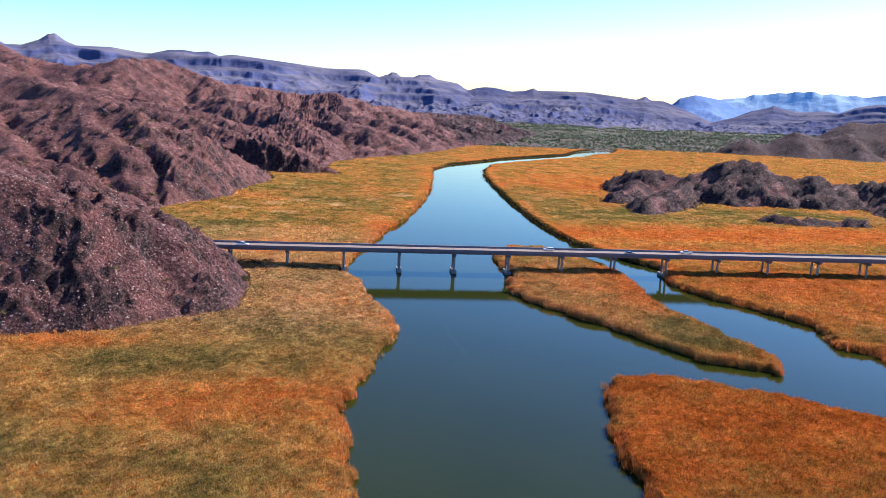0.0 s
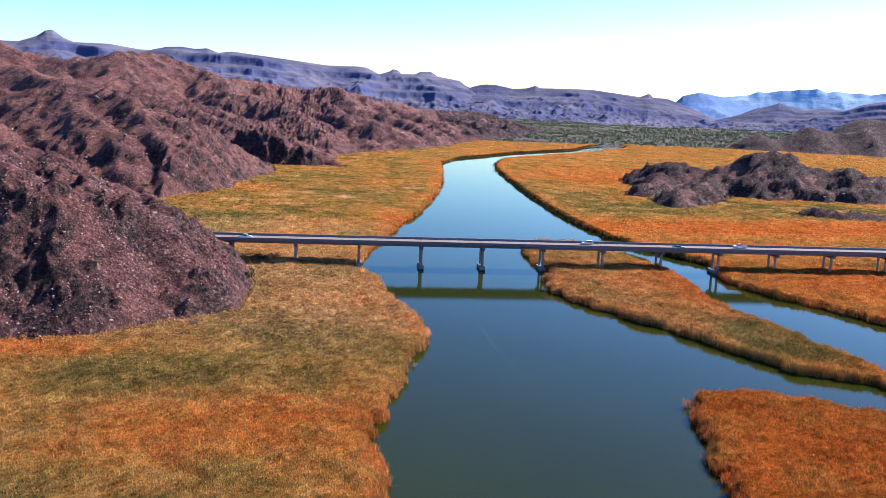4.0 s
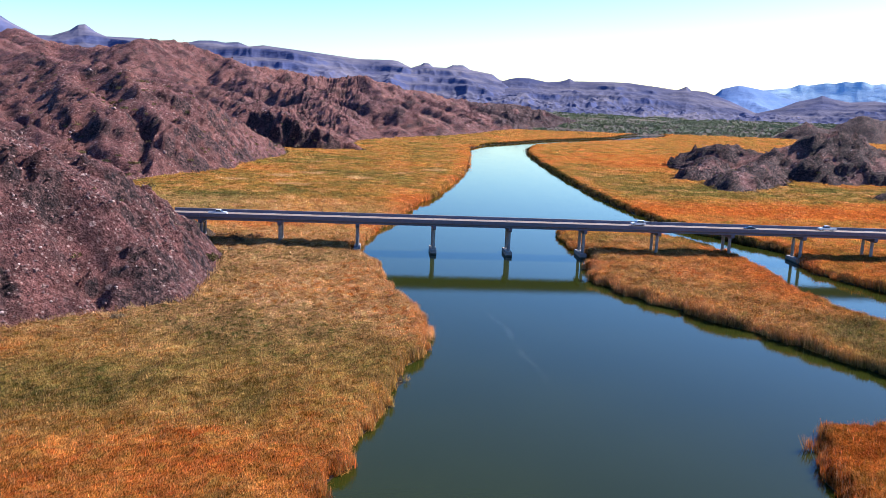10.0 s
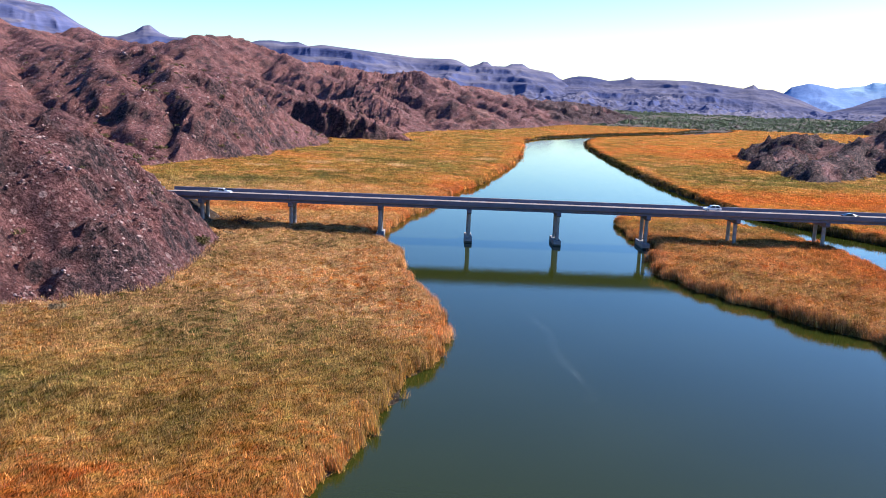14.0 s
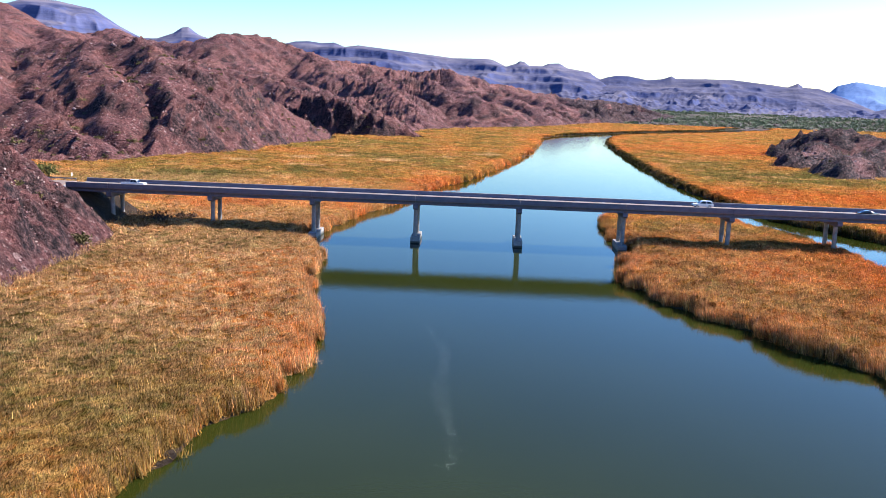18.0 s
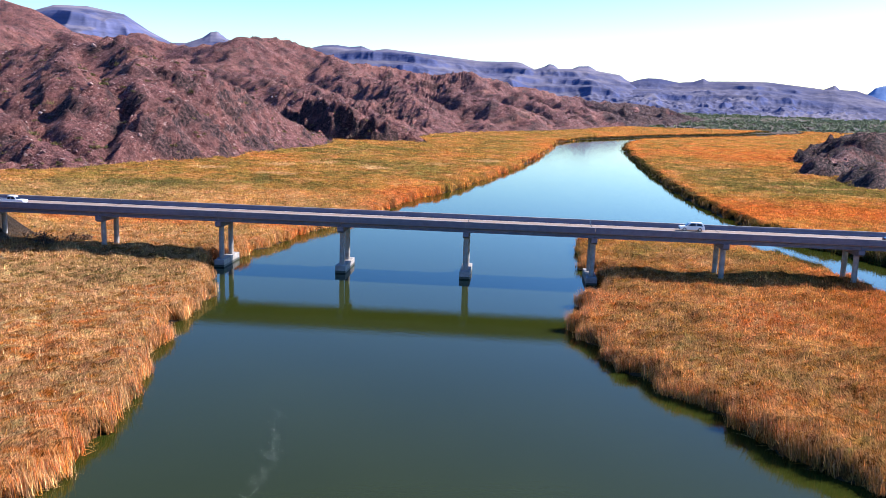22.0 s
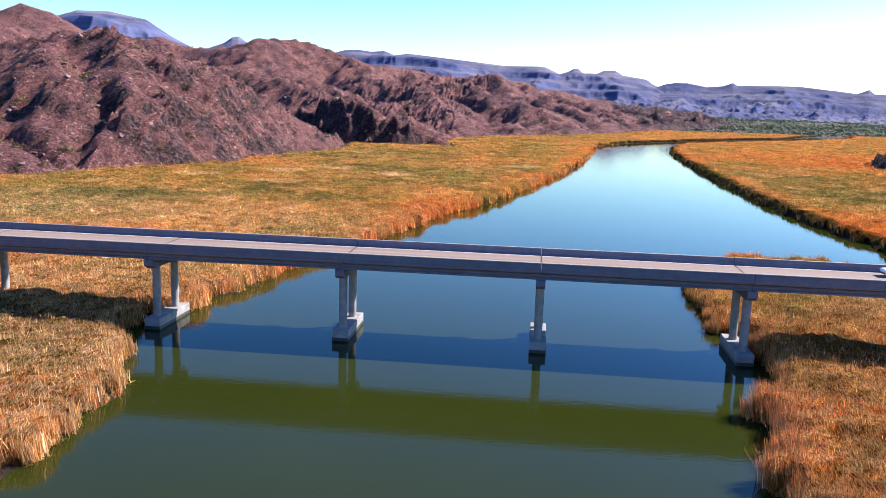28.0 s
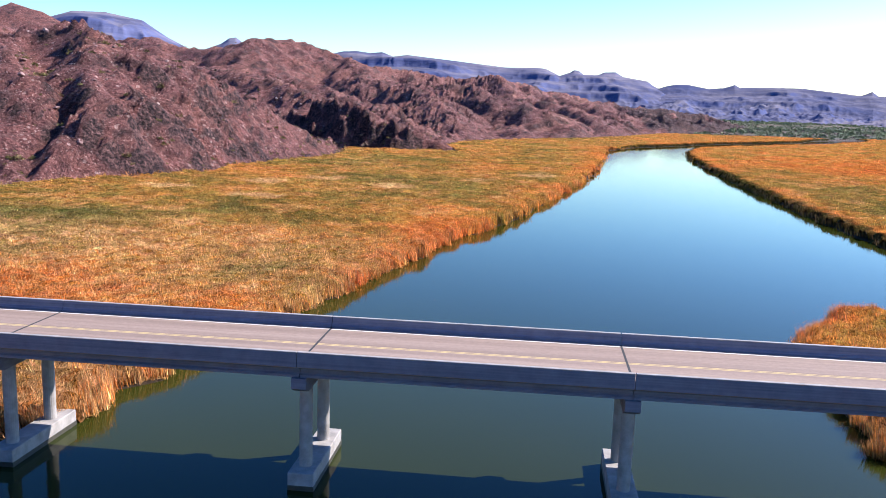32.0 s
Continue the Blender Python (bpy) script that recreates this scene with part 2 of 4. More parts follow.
def headland(x, y):
    """Broken dark cliffs that drop straight to the reeds on the south, and lean back on the north."""
    qx, qy = x + 5 * fbm(x / 14, y / 14, 61, 3), y + 5 * fbm(x / 14, y / 14, 67, 3)
    best = np.full(x.shape, -900.0)
    for (ax, ay, az), (bx, by, bz) in zip(HEADLAND, HEADLAND[1:]):
        dx, dy = bx - ax, by - ay
        t = np.clip(((qx - ax) * dx + (qy - ay) * dy) / (dx * dx + dy * dy), 0, 1)
        away = np.hypot(qx - ax - t * dx, qy - ay - t * dy)
        south = dx * (qy - ay) - dy * (qx - ax) < 0
        best = np.maximum(best, az + t * (bz - az) - np.where(south, 1.4, 0.6) * np.maximum(away - 1, 0))
    return best


def raw_mounds(x, y):
    """Low rocky hills that stand out of the marsh, before the rain has cut them."""
    qx, qy = x + 6 * fbm(x / 80, y / 80, 5, 3), y + 6 * fbm(x / 80, y / 80, 9, 3)
    up = from_crests(qx, qy, EAST_ROCKS + FAR_ROCKS, 0.55)[0] + 2.5 * fbm(x / 22, y / 22, 87, 3)
    return np.maximum(up, 0), up > 0


AROUND = [(-1, -1), (-1, 0), (-1, 1), (0, -1), (0, 1), (1, -1), (1, 0), (1, 1)]


def carve(raw, x0, y0, x1, y1, step, rounds, power, steepest):
    """Cut valleys by running water and let slopes slide to their angle of rest."""
    xs, ys = np.arange(x0, x1, step), np.arange(y0, y1, step)
    gx, gy = np.meshgrid(xs, ys)
    z, up = raw(gx.ravel(), gy.ravel())
    z, fixed = z.reshape(gx.shape), ~up.reshape(gx.shape)
    fixed[0], fixed[-1], fixed[:, 0], fixed[:, -1] = True, True, True, True
    rows, cols = z.shape
    number = np.arange(z.size).reshape(z.shape)

    def moved(a, di, dj):
        return np.pad(a, 1, mode="edge")[1 + di:1 + di + rows, 1 + dj:1 + dj + cols]

    full = np.where(fixed, z, 1e4)
    for _ in range(700):       # no hollow holds water
        least = np.minimum.reduce([moved(full, *o) for o in AROUND]) + 0.02
        lower = np.where(fixed, z, np.maximum(z, np.minimum(full, least)))
        if np.array_equal(lower, full):
            break
        full = lower
    z = full
    for _ in range(rounds):
        steep, way, far = np.zeros(z.shape), number.copy(), np.full(z.shape, step)
        for di, dj in AROUND:
            gap = step * math.hypot(di, dj)
            drop = (z - moved(z, di, dj)) / gap
            k = (drop > steep) & ~fixed
            steep, way, far = np.where(k, drop, steep), np.where(k, moved(number, di, dj), way), np.where(k, gap, far)
        order, target = np.argsort(z.ravel()).tolist(), way.ravel().tolist()
        flow = [step * step] * z.size
        for i in reversed(order):
            if target[i] != i:
                flow[target[i]] += flow[i]
        cut = (power * np.sqrt(np.array(flow)) / far.ravel()).tolist()
        level = z.ravel().tolist()
        for i in order:
            if target[i] != i:
                level[i] = (level[i] + cut[i] * level[target[i]]) / (1 + cut[i])
        z = np.array(level).reshape(z.shape)
        for _ in range(2):
            least = np.minimum.reduce([moved(z, di, dj) + steepest * step * math.hypot(di, dj) for di, dj in AROUND])
            z = np.where(fixed, z, np.minimum(z, least))
    return x0, y0, step, z


def sampled(field, x, y):
    """Height in a carved field, and how far inside its bounds the place lies."""
    x0, y0, step, z = field
    u, v = (x - x0) / step, (y - y0) / step
    deep = np.minimum(np.minimum(u, z.shape[1] - 1 - u), np.minimum(v, z.shape[0] - 1 - v)) * step
    u, v = np.clip(u, 0, z.shape[1] - 1.001), np.clip(v, 0, z.shape[0] - 1.001)
    i, j = v.astype(int), u.astype(int)
    v, u = v - i, u - j
    return (z[i, j] * (1 - u) + z[i, j + 1] * u) * (1 - v) + (z[i + 1, j] * (1 - u) + z[i + 1, j + 1] * u) * v, deep


FAR_HILLS = carve(raw_hills, -1400, 40, 460, 2300, 8.0, 2, 0.05, 1.0)
NEAR_HILLS = carve(raw_hills, -440, -220, 20, 680, 2.2, 5, 0.04, 1.1)
MOUNDS = carve(raw_mounds, 165, 150, 640, 450, 2.2, 3, 0.04, 1.2)
FAR_MOUNDS = carve(raw_mounds, 640, 950, 1760, 2060, 7.0, 2, 0.04, 1.6)


def ground_height(x, y):
    """Height of the ground, how far it is bare rock, and the distance from the water."""
    shore = land(x, y)
    base = np.where(shore > 0, 0.35 * smooth(0, 3, shore), -2.5 * smooth(0, -6, shore))
    d = inside(HILLS, x, y)
    d = d + 6 * fbm(x / 40, y / 40, 17, 3) * smooth(4, 40, d)
    crag = outcrop(x, y) * (3.4 * (ridged(x / 13, y / 13, 71, 3) - 0.32) + 1.9 * (ridged(x / 4.2, y / 4.2, 79, 2) - 0.4)) + 0.5 * (crests(x / 6, y / 6, 73, 3) - 0.6)
    hill, deep = sampled(FAR_HILLS, x, y)
    hill = np.where(deep > 0, hill, np.where(d > 0, 30 + 0.02 * d, 0))
    near, deep = sampled(NEAR_HILLS, x, y)
    hill = hill + (near - hill) * smooth(0, 60, deep)
    hill = hill + ((1.5 - 0.2 * smooth(30, -10, y)) * crag + (3.2 * (ridged(x / 24, y / 24, 59, 4) - 0.42) * smooth(900, 500, y) + 8 * (ridged(x / 62, y / 52, 57, 3) - 0.42) * smooth(500, 900, y)) * smooth(0, 25, d)) * smooth(1, 9, d)
    hill = np.where(d > 0, np.maximum(hill, 0.2), 0) * smooth(0, 3, d)
    here = (x > -190) & (x < -30) & (y > 430) & (y < 570)
    if here.any():
        hill[here] = np.maximum(hill[here], headland(x[here], y[here]) + 1.4 * crag[here])
    mound, deep = sampled(MOUNDS, x, y)
    mound = np.where(deep > 0, mound, 0)
    other, deep = sampled(FAR_MOUNDS, x, y)
    mound = np.maximum(mound, np.where(deep > 0, other, 0))
    mound = np.maximum(mound + 1.8 * crag * smooth(0, 4, mound), 0) * (mound > 0.05)
    rock = np.maximum(np.maximum(smooth(0.5, 3.5, d), smooth(0.2, 1.2, mound)), smooth(0.3, 1.5, hill))
    far = smooth(900, 2400, np.hypot(x, y))
    plain = far * (8 + 8 * fbm(x / 400, y / 400, 90, 4)) * (shore > 0)
    return base + hill + mound + plain * (1 - rock), rock, shore


# ---- materials ----
def material(name):
    m = bpy.data.materials.new(name)
    m.use_nodes = True
    return m, m.node_tree.nodes, m.node_tree.links, m.node_tree.nodes["Principled BSDF"]


def coords(n, l, scale):
    c, mp = n.new("ShaderNodeTexCoord"), n.new("ShaderNodeMapping")
    mp.inputs["Scale"].default_value = scale if isinstance(scale, tuple) else (scale,) * 3
    l.new(c.outputs["Object"], mp.inputs["Vector"])
    return mp.outputs["Vector"]


def noise_node(n, l, scale, detail=6, rough=0.6, space=1.0):
    t = n.new("ShaderNodeTexNoise")
    t.inputs["Scale"].default_value, t.inputs["Detail"].default_value, t.inputs["Roughness"].default_value = scale, detail, rough
    l.new(coords(n, l, space), t.inputs["Vector"])
    return t.outputs["Fac"]


def ramp(n, l, fac, stops):
    r = n.new("ShaderNodeValToRGB")
    while len(r.color_ramp.elements) < len(stops):
        r.color_ramp.elements.new(0.5)
    for e, (p, c) in zip(r.color_ramp.elements, stops):
        e.position, e.color = p, (*c, 1)
    l.new(fac, r.inputs["Fac"])
    return r.outputs["Color"]


def mix(n, l, fac, a, b, mode="MIX"):
    m = n.new("ShaderNodeMix")
    m.data_type, m.blend_type = "RGBA", mode
    for value, socket in ((fac, m.inputs[0]), (a, m.inputs[6]), (b, m.inputs[7])):
        if isinstance(value, (int, float)):
            socket.default_value = value
        elif isinstance(value, tuple):
            socket.default_value = (*value, 1)
        else:
            l.new(value, socket)
    return m.outputs[2]


def relief(n, l, bsdf, height, strength, distance):
    b = n.new("ShaderNodeBump")
    b.inputs["Strength"].default_value, b.inputs["Distance"].default_value = strength, distance
    l.new(height, b.inputs["Height"])
    l.new(b.outputs["Normal"], bsdf.inputs["Normal"])


def plain(name, colour, rough=0.6, metal=0.0, speckle=0.12, scale=3.0, bump=0.0):
    m, n, l, b = material(name)
    dark, light = tuple(c * (1 - speckle) for c in colour), tuple(min(1, c * (1 + speckle)) for c in colour)
    f = noise_node(n, l, scale)
    l.new(ramp(n, l, f, [(0.3, dark), (0.7, light)]), b.inputs["Base Color"])
    b.inputs["Roughness"].default_value, b.inputs["Metallic"].default_value = rough, metal
    if bump:
        relief(n, l, b, f, bump, 0.05)
    return m


def rock_nodes(n, l):
    """Colour of mauve-brown scree with pale stones and near-black crags, and its relief."""
    large = ramp(n, l, noise_node(n, l, 0.016, 6), [(0.3, (0.13, 0.048, 0.046)), (0.48, (0.2, 0.075, 0.065)), (0.6, (0.28, 0.108, 0.08)), (0.7, (0.4, 0.21, 0.14))])
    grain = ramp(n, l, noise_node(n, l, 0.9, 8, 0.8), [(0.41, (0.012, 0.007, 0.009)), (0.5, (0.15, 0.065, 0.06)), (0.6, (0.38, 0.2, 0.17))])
    scree = mix(n, l, 0.5, large, grain)
    for size, share, pale in ((0.5, 0.9, (0.46, 0.31, 0.27)), (1.3, 0.84, (0.5, 0.34, 0.29))):       # single stones, pale against the scree
        cell, pick = n.new("ShaderNodeTexVoronoi"), n.new("ShaderNodeSeparateColor")
        cell.inputs["Scale"].default_value = size
        l.new(coords(n, l, 1.0), cell.inputs["Vector"])
        l.new(cell.outputs["Color"], pick.inputs[0])
        core = ramp(n, l, cell.outputs["Distance"], [(0.3, (1, 1, 1)), (0.42, (0, 0, 0))])
        chosen = ramp(n, l, pick.outputs[0], [(share - 0.02, (0, 0, 0)), (share + 0.05, (0.8, 0.8, 0.8))])
        scree = mix(n, l, mix(n, l, 1.0, core, chosen, "MULTIPLY"), scree, pale)
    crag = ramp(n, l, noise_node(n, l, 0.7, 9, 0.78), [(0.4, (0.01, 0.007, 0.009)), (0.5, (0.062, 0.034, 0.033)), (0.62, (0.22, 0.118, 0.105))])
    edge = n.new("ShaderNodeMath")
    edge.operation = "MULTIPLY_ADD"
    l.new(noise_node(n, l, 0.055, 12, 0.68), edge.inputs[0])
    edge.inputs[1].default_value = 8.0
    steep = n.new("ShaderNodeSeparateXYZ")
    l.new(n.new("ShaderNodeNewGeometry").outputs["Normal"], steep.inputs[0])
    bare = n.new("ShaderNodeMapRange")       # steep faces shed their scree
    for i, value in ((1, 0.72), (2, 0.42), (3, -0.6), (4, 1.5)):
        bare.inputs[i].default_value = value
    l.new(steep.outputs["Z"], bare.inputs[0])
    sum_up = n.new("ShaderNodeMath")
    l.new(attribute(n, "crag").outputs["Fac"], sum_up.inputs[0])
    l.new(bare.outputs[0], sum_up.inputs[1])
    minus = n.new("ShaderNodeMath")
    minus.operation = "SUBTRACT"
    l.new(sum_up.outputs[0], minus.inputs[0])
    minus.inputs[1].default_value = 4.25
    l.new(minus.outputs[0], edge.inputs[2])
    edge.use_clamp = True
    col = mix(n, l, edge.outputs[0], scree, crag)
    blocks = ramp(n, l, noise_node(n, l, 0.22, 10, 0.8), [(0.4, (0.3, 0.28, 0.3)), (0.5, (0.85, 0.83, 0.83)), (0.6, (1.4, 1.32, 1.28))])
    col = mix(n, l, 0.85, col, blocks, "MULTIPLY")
    add = n.new("ShaderNodeMath")
    add.operation = "ADD"
    l.new(noise_node(n, l, 0.14, 12, 0.62), add.inputs[0])
    l.new(noise_node(n, l, 1.1, 6, 0.7), add.inputs[1])
    return col, add.outputs[0]


def attribute(n, name):
    a = n.new("ShaderNodeAttribute")
    a.attribute_name = name
    return a


def ground_material():
    m, n, l, b = material("ground_rock_and_soil")
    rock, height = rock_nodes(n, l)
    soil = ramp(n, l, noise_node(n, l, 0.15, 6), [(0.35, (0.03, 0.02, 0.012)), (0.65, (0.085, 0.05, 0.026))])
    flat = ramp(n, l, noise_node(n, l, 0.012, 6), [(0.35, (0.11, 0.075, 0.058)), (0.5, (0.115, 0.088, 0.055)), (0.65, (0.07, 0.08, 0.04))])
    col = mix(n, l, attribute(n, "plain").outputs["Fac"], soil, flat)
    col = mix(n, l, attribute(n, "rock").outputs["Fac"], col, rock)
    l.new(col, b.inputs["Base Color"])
    b.inputs["Roughness"].default_value = 0.9
    b.inputs["Specular IOR Level"].default_value = 0.2
    relief(n, l, b, height, 1.0, 2.6)
    return m


def water_material():
    m, n, l, b = material("river_water")
    l.new(ramp(n, l, noise_node(n, l, 0.03, 3), [(0.3, (0.0192, 0.0242, 0.0034)), (0.7, (0.0228, 0.0282, 0.0042))]), b.inputs["Base Color"])
    b.inputs["Roughness"].default_value, b.inputs["IOR"].default_value = 0.02, 1.21
    b.inputs["Specular Tint"].default_value = (0.92, 1.0, 0.72, 1)       # green put into the reflections, to damp the sky's blue
    relief(n, l, b, noise_node(n, l, 1.4, 4, 0.55), 0.2, 0.05)
    return m


def reed_material():
    m, n, l, b = material("reed_blades")
    n.remove(b)
    col = attribute(n, "tint").outputs["Color"]
    d, t, s = n.new("ShaderNodeBsdfDiffuse"), n.new("ShaderNodeBsdfTranslucent"), n.new("ShaderNodeMixShader")
    l.new(col, d.inputs["Color"])
    l.new(col, t.inputs["Color"])
    s.inputs["Fac"].default_value = 0.2
    l.new(d.outputs[0], s.inputs[1])
    l.new(t.outputs[0], s.inputs[2])
    l.new(s.outputs[0], n["Material Output"].inputs["Surface"])
    return m


def canopy_material():
    """The felted top of a reed bed: its own colour, dense and thin, with the shade between stems painted in."""
    m, n, l, b = material("reed_canopy")
    # Shade between the stems, painted as dark streaks over the tint.
    stem_shade = ramp(n, l, noise_node(n, l, 1.0, 5, 0.7, (7.5, 1.7, 3.0)), [(0.37, (0.16, 0.14, 0.13)), (0.5, (0.9, 0.88, 0.85)), (0.61, (1.7, 1.65, 1.65))])
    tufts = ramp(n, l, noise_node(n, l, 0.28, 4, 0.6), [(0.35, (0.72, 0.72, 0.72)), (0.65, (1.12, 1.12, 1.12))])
    col = mix(n, l, 1.0, attribute(n, "tint").outputs["Color"], stem_shade, "MULTIPLY")
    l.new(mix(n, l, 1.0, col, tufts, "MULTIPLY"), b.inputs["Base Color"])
    b.inputs["Roughness"].default_value, b.inputs["Specular IOR Level"].default_value = 1.0, 0.0
    relief(n, l, b, noise_node(n, l, 1.0, 6, 0.75, (4.0, 1.8, 2.0)), 1.0, 1.1)
    return m


def far_rock_material(name, low, high, cliff, scale=0.004, bare_share=0.75):
    # Distance haze is mixed into the colours; steep faces take a bluer tint.
    m, n, l, b = material(name)
    f = noise_node(n, l, scale, 8, 0.65, (1.0, 1.0, 4.0))
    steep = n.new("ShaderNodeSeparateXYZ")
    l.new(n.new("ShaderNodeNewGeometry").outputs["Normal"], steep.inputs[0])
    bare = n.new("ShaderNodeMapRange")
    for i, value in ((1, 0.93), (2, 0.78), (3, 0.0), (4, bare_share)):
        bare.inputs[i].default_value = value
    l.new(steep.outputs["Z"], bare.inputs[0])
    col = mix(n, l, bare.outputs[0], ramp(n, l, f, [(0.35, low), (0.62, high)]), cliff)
    strata = ramp(n, l, noise_node(n, l, 1.0, 4, 0.6, (0.0012, 0.0012, 0.035)), [(0.36, (0.62, 0.64, 0.72)), (0.5, (0.98, 0.98, 1.0)), (0.64, (1.35, 1.28, 1.2))])
    l.new(mix(n, l, bare_share, col, mix(n, l, 1.0, col, strata, "MULTIPLY")), b.inputs["Base Color"])
    b.inputs["Roughness"].default_value, b.inputs["Specular IOR Level"].default_value = 1.0, 0.0
    relief(n, l, b, f, 0.35, 20)
    return m


GROUND, WATER, REED = ground_material(), water_material(), reed_material()
# Weathered streaks, plus the bluish shade of unlit faces put into the colour.
CONCRETE, n, l, b = material("weathered_shade_tinted_concrete")
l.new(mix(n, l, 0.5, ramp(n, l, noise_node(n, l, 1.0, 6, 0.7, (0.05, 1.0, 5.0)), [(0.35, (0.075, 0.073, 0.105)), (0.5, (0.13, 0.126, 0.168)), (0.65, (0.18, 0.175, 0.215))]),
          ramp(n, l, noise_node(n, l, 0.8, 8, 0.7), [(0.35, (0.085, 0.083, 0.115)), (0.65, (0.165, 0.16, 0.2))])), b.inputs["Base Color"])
b.inputs["Roughness"].default_value = 0.85
relief(n, l, b, noise_node(n, l, 4.0, 6), 0.3, 0.03)
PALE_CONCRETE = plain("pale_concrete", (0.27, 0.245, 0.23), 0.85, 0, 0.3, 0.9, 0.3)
ROAD, n, l, b = material("worn_road_surface")
l.new(mix(n, l, 0.35, ramp(n, l, noise_node(n, l, 1.3, 4, 0.6, (0.012, 1.0, 1.0)), [(0.35, (0.17, 0.115, 0.088)), (0.5, (0.225, 0.155, 0.118)), (0.65, (0.29, 0.21, 0.16))]),
          ramp(n, l, noise_node(n, l, 3.0, 8, 0.7), [(0.35, (0.16, 0.11, 0.085)), (0.65, (0.28, 0.2, 0.155))])), b.inputs["Base Color"])
b.inputs["Roughness"].default_value = 0.9
relief(n, l, b, noise_node(n, l, 12.0, 4), 0.2, 0.01)
WHITE_LINE = plain("worn_white_line", (0.62, 0.58, 0.53), 0.8, 0, 0.15, 2)
YELLOW_LINE = plain("worn_yellow_line", (0.5, 0.36, 0.15), 0.8, 0, 0.2, 2)
ALGAE = plain("dark_wet_algae", (0.045, 0.04, 0.03), 0.5, 0, 0.3, 2.0)
JOINT = plain("dark_joint_rubber", (0.025, 0.024, 0.024), 0.9)
# Blue and violet here stand for haze over distance, paler farther off.
MESA = far_rock_material("hazed_mesa_rock", (0.068, 0.076, 0.14), (0.15, 0.138, 0.17), (0.07, 0.085, 0.18))
RANGE = far_rock_material("hazed_blue_range_rock", (0.15, 0.24, 0.43), (0.2, 0.28, 0.45), (0.15, 0.24, 0.43), 0.004, 0.15)
FAR_RANGE = far_rock_material("hazed_far_range_rock", (0.4, 0.55, 0.68), (0.43, 0.56, 0.68), (0.4, 0.55, 0.68), 0.004, 0.1)


# ---- mesh helpers ----
def mesh_from(name, verts, faces, mat=None, shade=False):
    """A mesh from number arrays; faces is one array, all triangles or all quads."""
    me = bpy.data.meshes.new(name)
    verts, faces = np.asarray(verts, np.float32), np.asarray(faces, np.int32)
    k = faces.shape[1]
    me.vertices.add(len(verts))
    me.vertices.foreach_set("co", verts.ravel())
    me.loops.add(faces.size)
    me.loops.foreach_set("vertex_index", faces.ravel())
    me.polygons.add(len(faces))
    me.polygons.foreach_set("loop_start", np.arange(0, faces.size, k, dtype=np.int32))
    me.polygons.foreach_set("use_smooth", np.full(len(faces), shade))
    if mat:
        me.materials.append(mat)
    me.update(calc_edges=True)
    return me


def grid_faces(rows, cols):
    a = (np.arange(rows - 1)[:, None] * cols + np.arange(cols - 1)[None]).ravel()
    return np.stack([a, a + 1, a + cols + 1, a + cols], 1)


def set_attribute(me, name, values, kind="FLOAT"):
    at = me.attributes.new(name, kind, "POINT")
    if kind == "FLOAT":
        at.data.foreach_set("value", np.asarray(values, np.float32))
    else:
        at.data.foreach_set("color", np.asarray(values, np.float32).ravel())


def part(name, bm, mat, parent, label="", bevel=0.0):
    if bevel:
        bmesh.ops.bevel(bm, geom=bm.edges[:], offset=bevel, segments=1, affect="EDGES", profile=0.5)
    me = bpy.data.meshes.new(name)
    bm.to_mesh(me)
    bm.free()
    me.materials.append(mat)
    ob = new(name, me)
    ob.parent = parent
    return tagged(ob, label)


def box(x0, y0, z0, x1, y1, z1, bm=None):
    bm = bm or bmesh.new()
    bmesh.ops.create_cube(bm, size=1, matrix=Matrix.LocRotScale(((x0 + x1) / 2, (y0 + y1) / 2, (z0 + z1) / 2), None, (x1 - x0, y1 - y0, z1 - z0)))
    return bm


def rod(a, b, r, bm=None, r2=None, seg=12):
    bm = bm or bmesh.new()
    a, b = Vector(a), Vector(b)
    m = Matrix.Translation((a + b) / 2) @ (b - a).to_track_quat("Z", "Y").to_matrix().to_4x4()
    bmesh.ops.create_cone(bm, cap_ends=True, segments=seg, radius1=r, radius2=r if r2 is None else r2, depth=(b - a).length, matrix=m)
    return bm


def prism(outline, x0, x1, bm=None):
    """An outline in (y, z), drawn out along x."""
    bm = bm or bmesh.new()
    a, b = [bm.verts.new((x0, y, z)) for y, z in outline], [bm.verts.new((x1, y, z)) for y, z in outline]
    bm.faces.new(a[::-1]), bm.faces.new(b)
    for i in range(len(a)):
        j = (i + 1) % len(a)
        bm.faces.new((a[i], a[j], b[j], b[i]))
    bmesh.ops.recalc_face_normals(bm, faces=bm.faces[:])
    return bm


# ---- ground, water ----
def steps(*runs):
    out = [runs[0][0]]
    for start, stop, step0, step1 in runs:
        while out[-1] < stop - 1e-6:
            f = (out[-1] - start) / (stop - start)
            out.append(min(stop, out[-1] + step0 + (step1 - step0) * f))
    return np.array(out)


gx = steps((-4700, -800, 300, 12), (-800, -260, 10, 3.8), (-260, -150, 2.4, 1.2), (-150, -52, 0.95, 0.95), (-52, 130, 4, 4), (130, 500, 3, 4), (500, 1200, 5, 14), (1200, 4700, 18, 320))
gy = steps((-1500, -260, 200, 12), (-260, -130, 6, 2), (-130, 5, 0.95, 0.95), (5, 160, 3.6, 3), (160, 620, 2.4, 2.9), (620, 1700, 4.2, 8), (1700, 2600, 10, 26), (2600, 4600, 40, 260))
X, Y = (a.ravel() for a in np.meshgrid(gx, gy))
Z, rock_share, shore = ground_height(X, Y)
road_flat = smooth(16, 9, np.abs(Y - 5.4)) * smooth(-64, -84, X)      # the road's bench behind the abutment
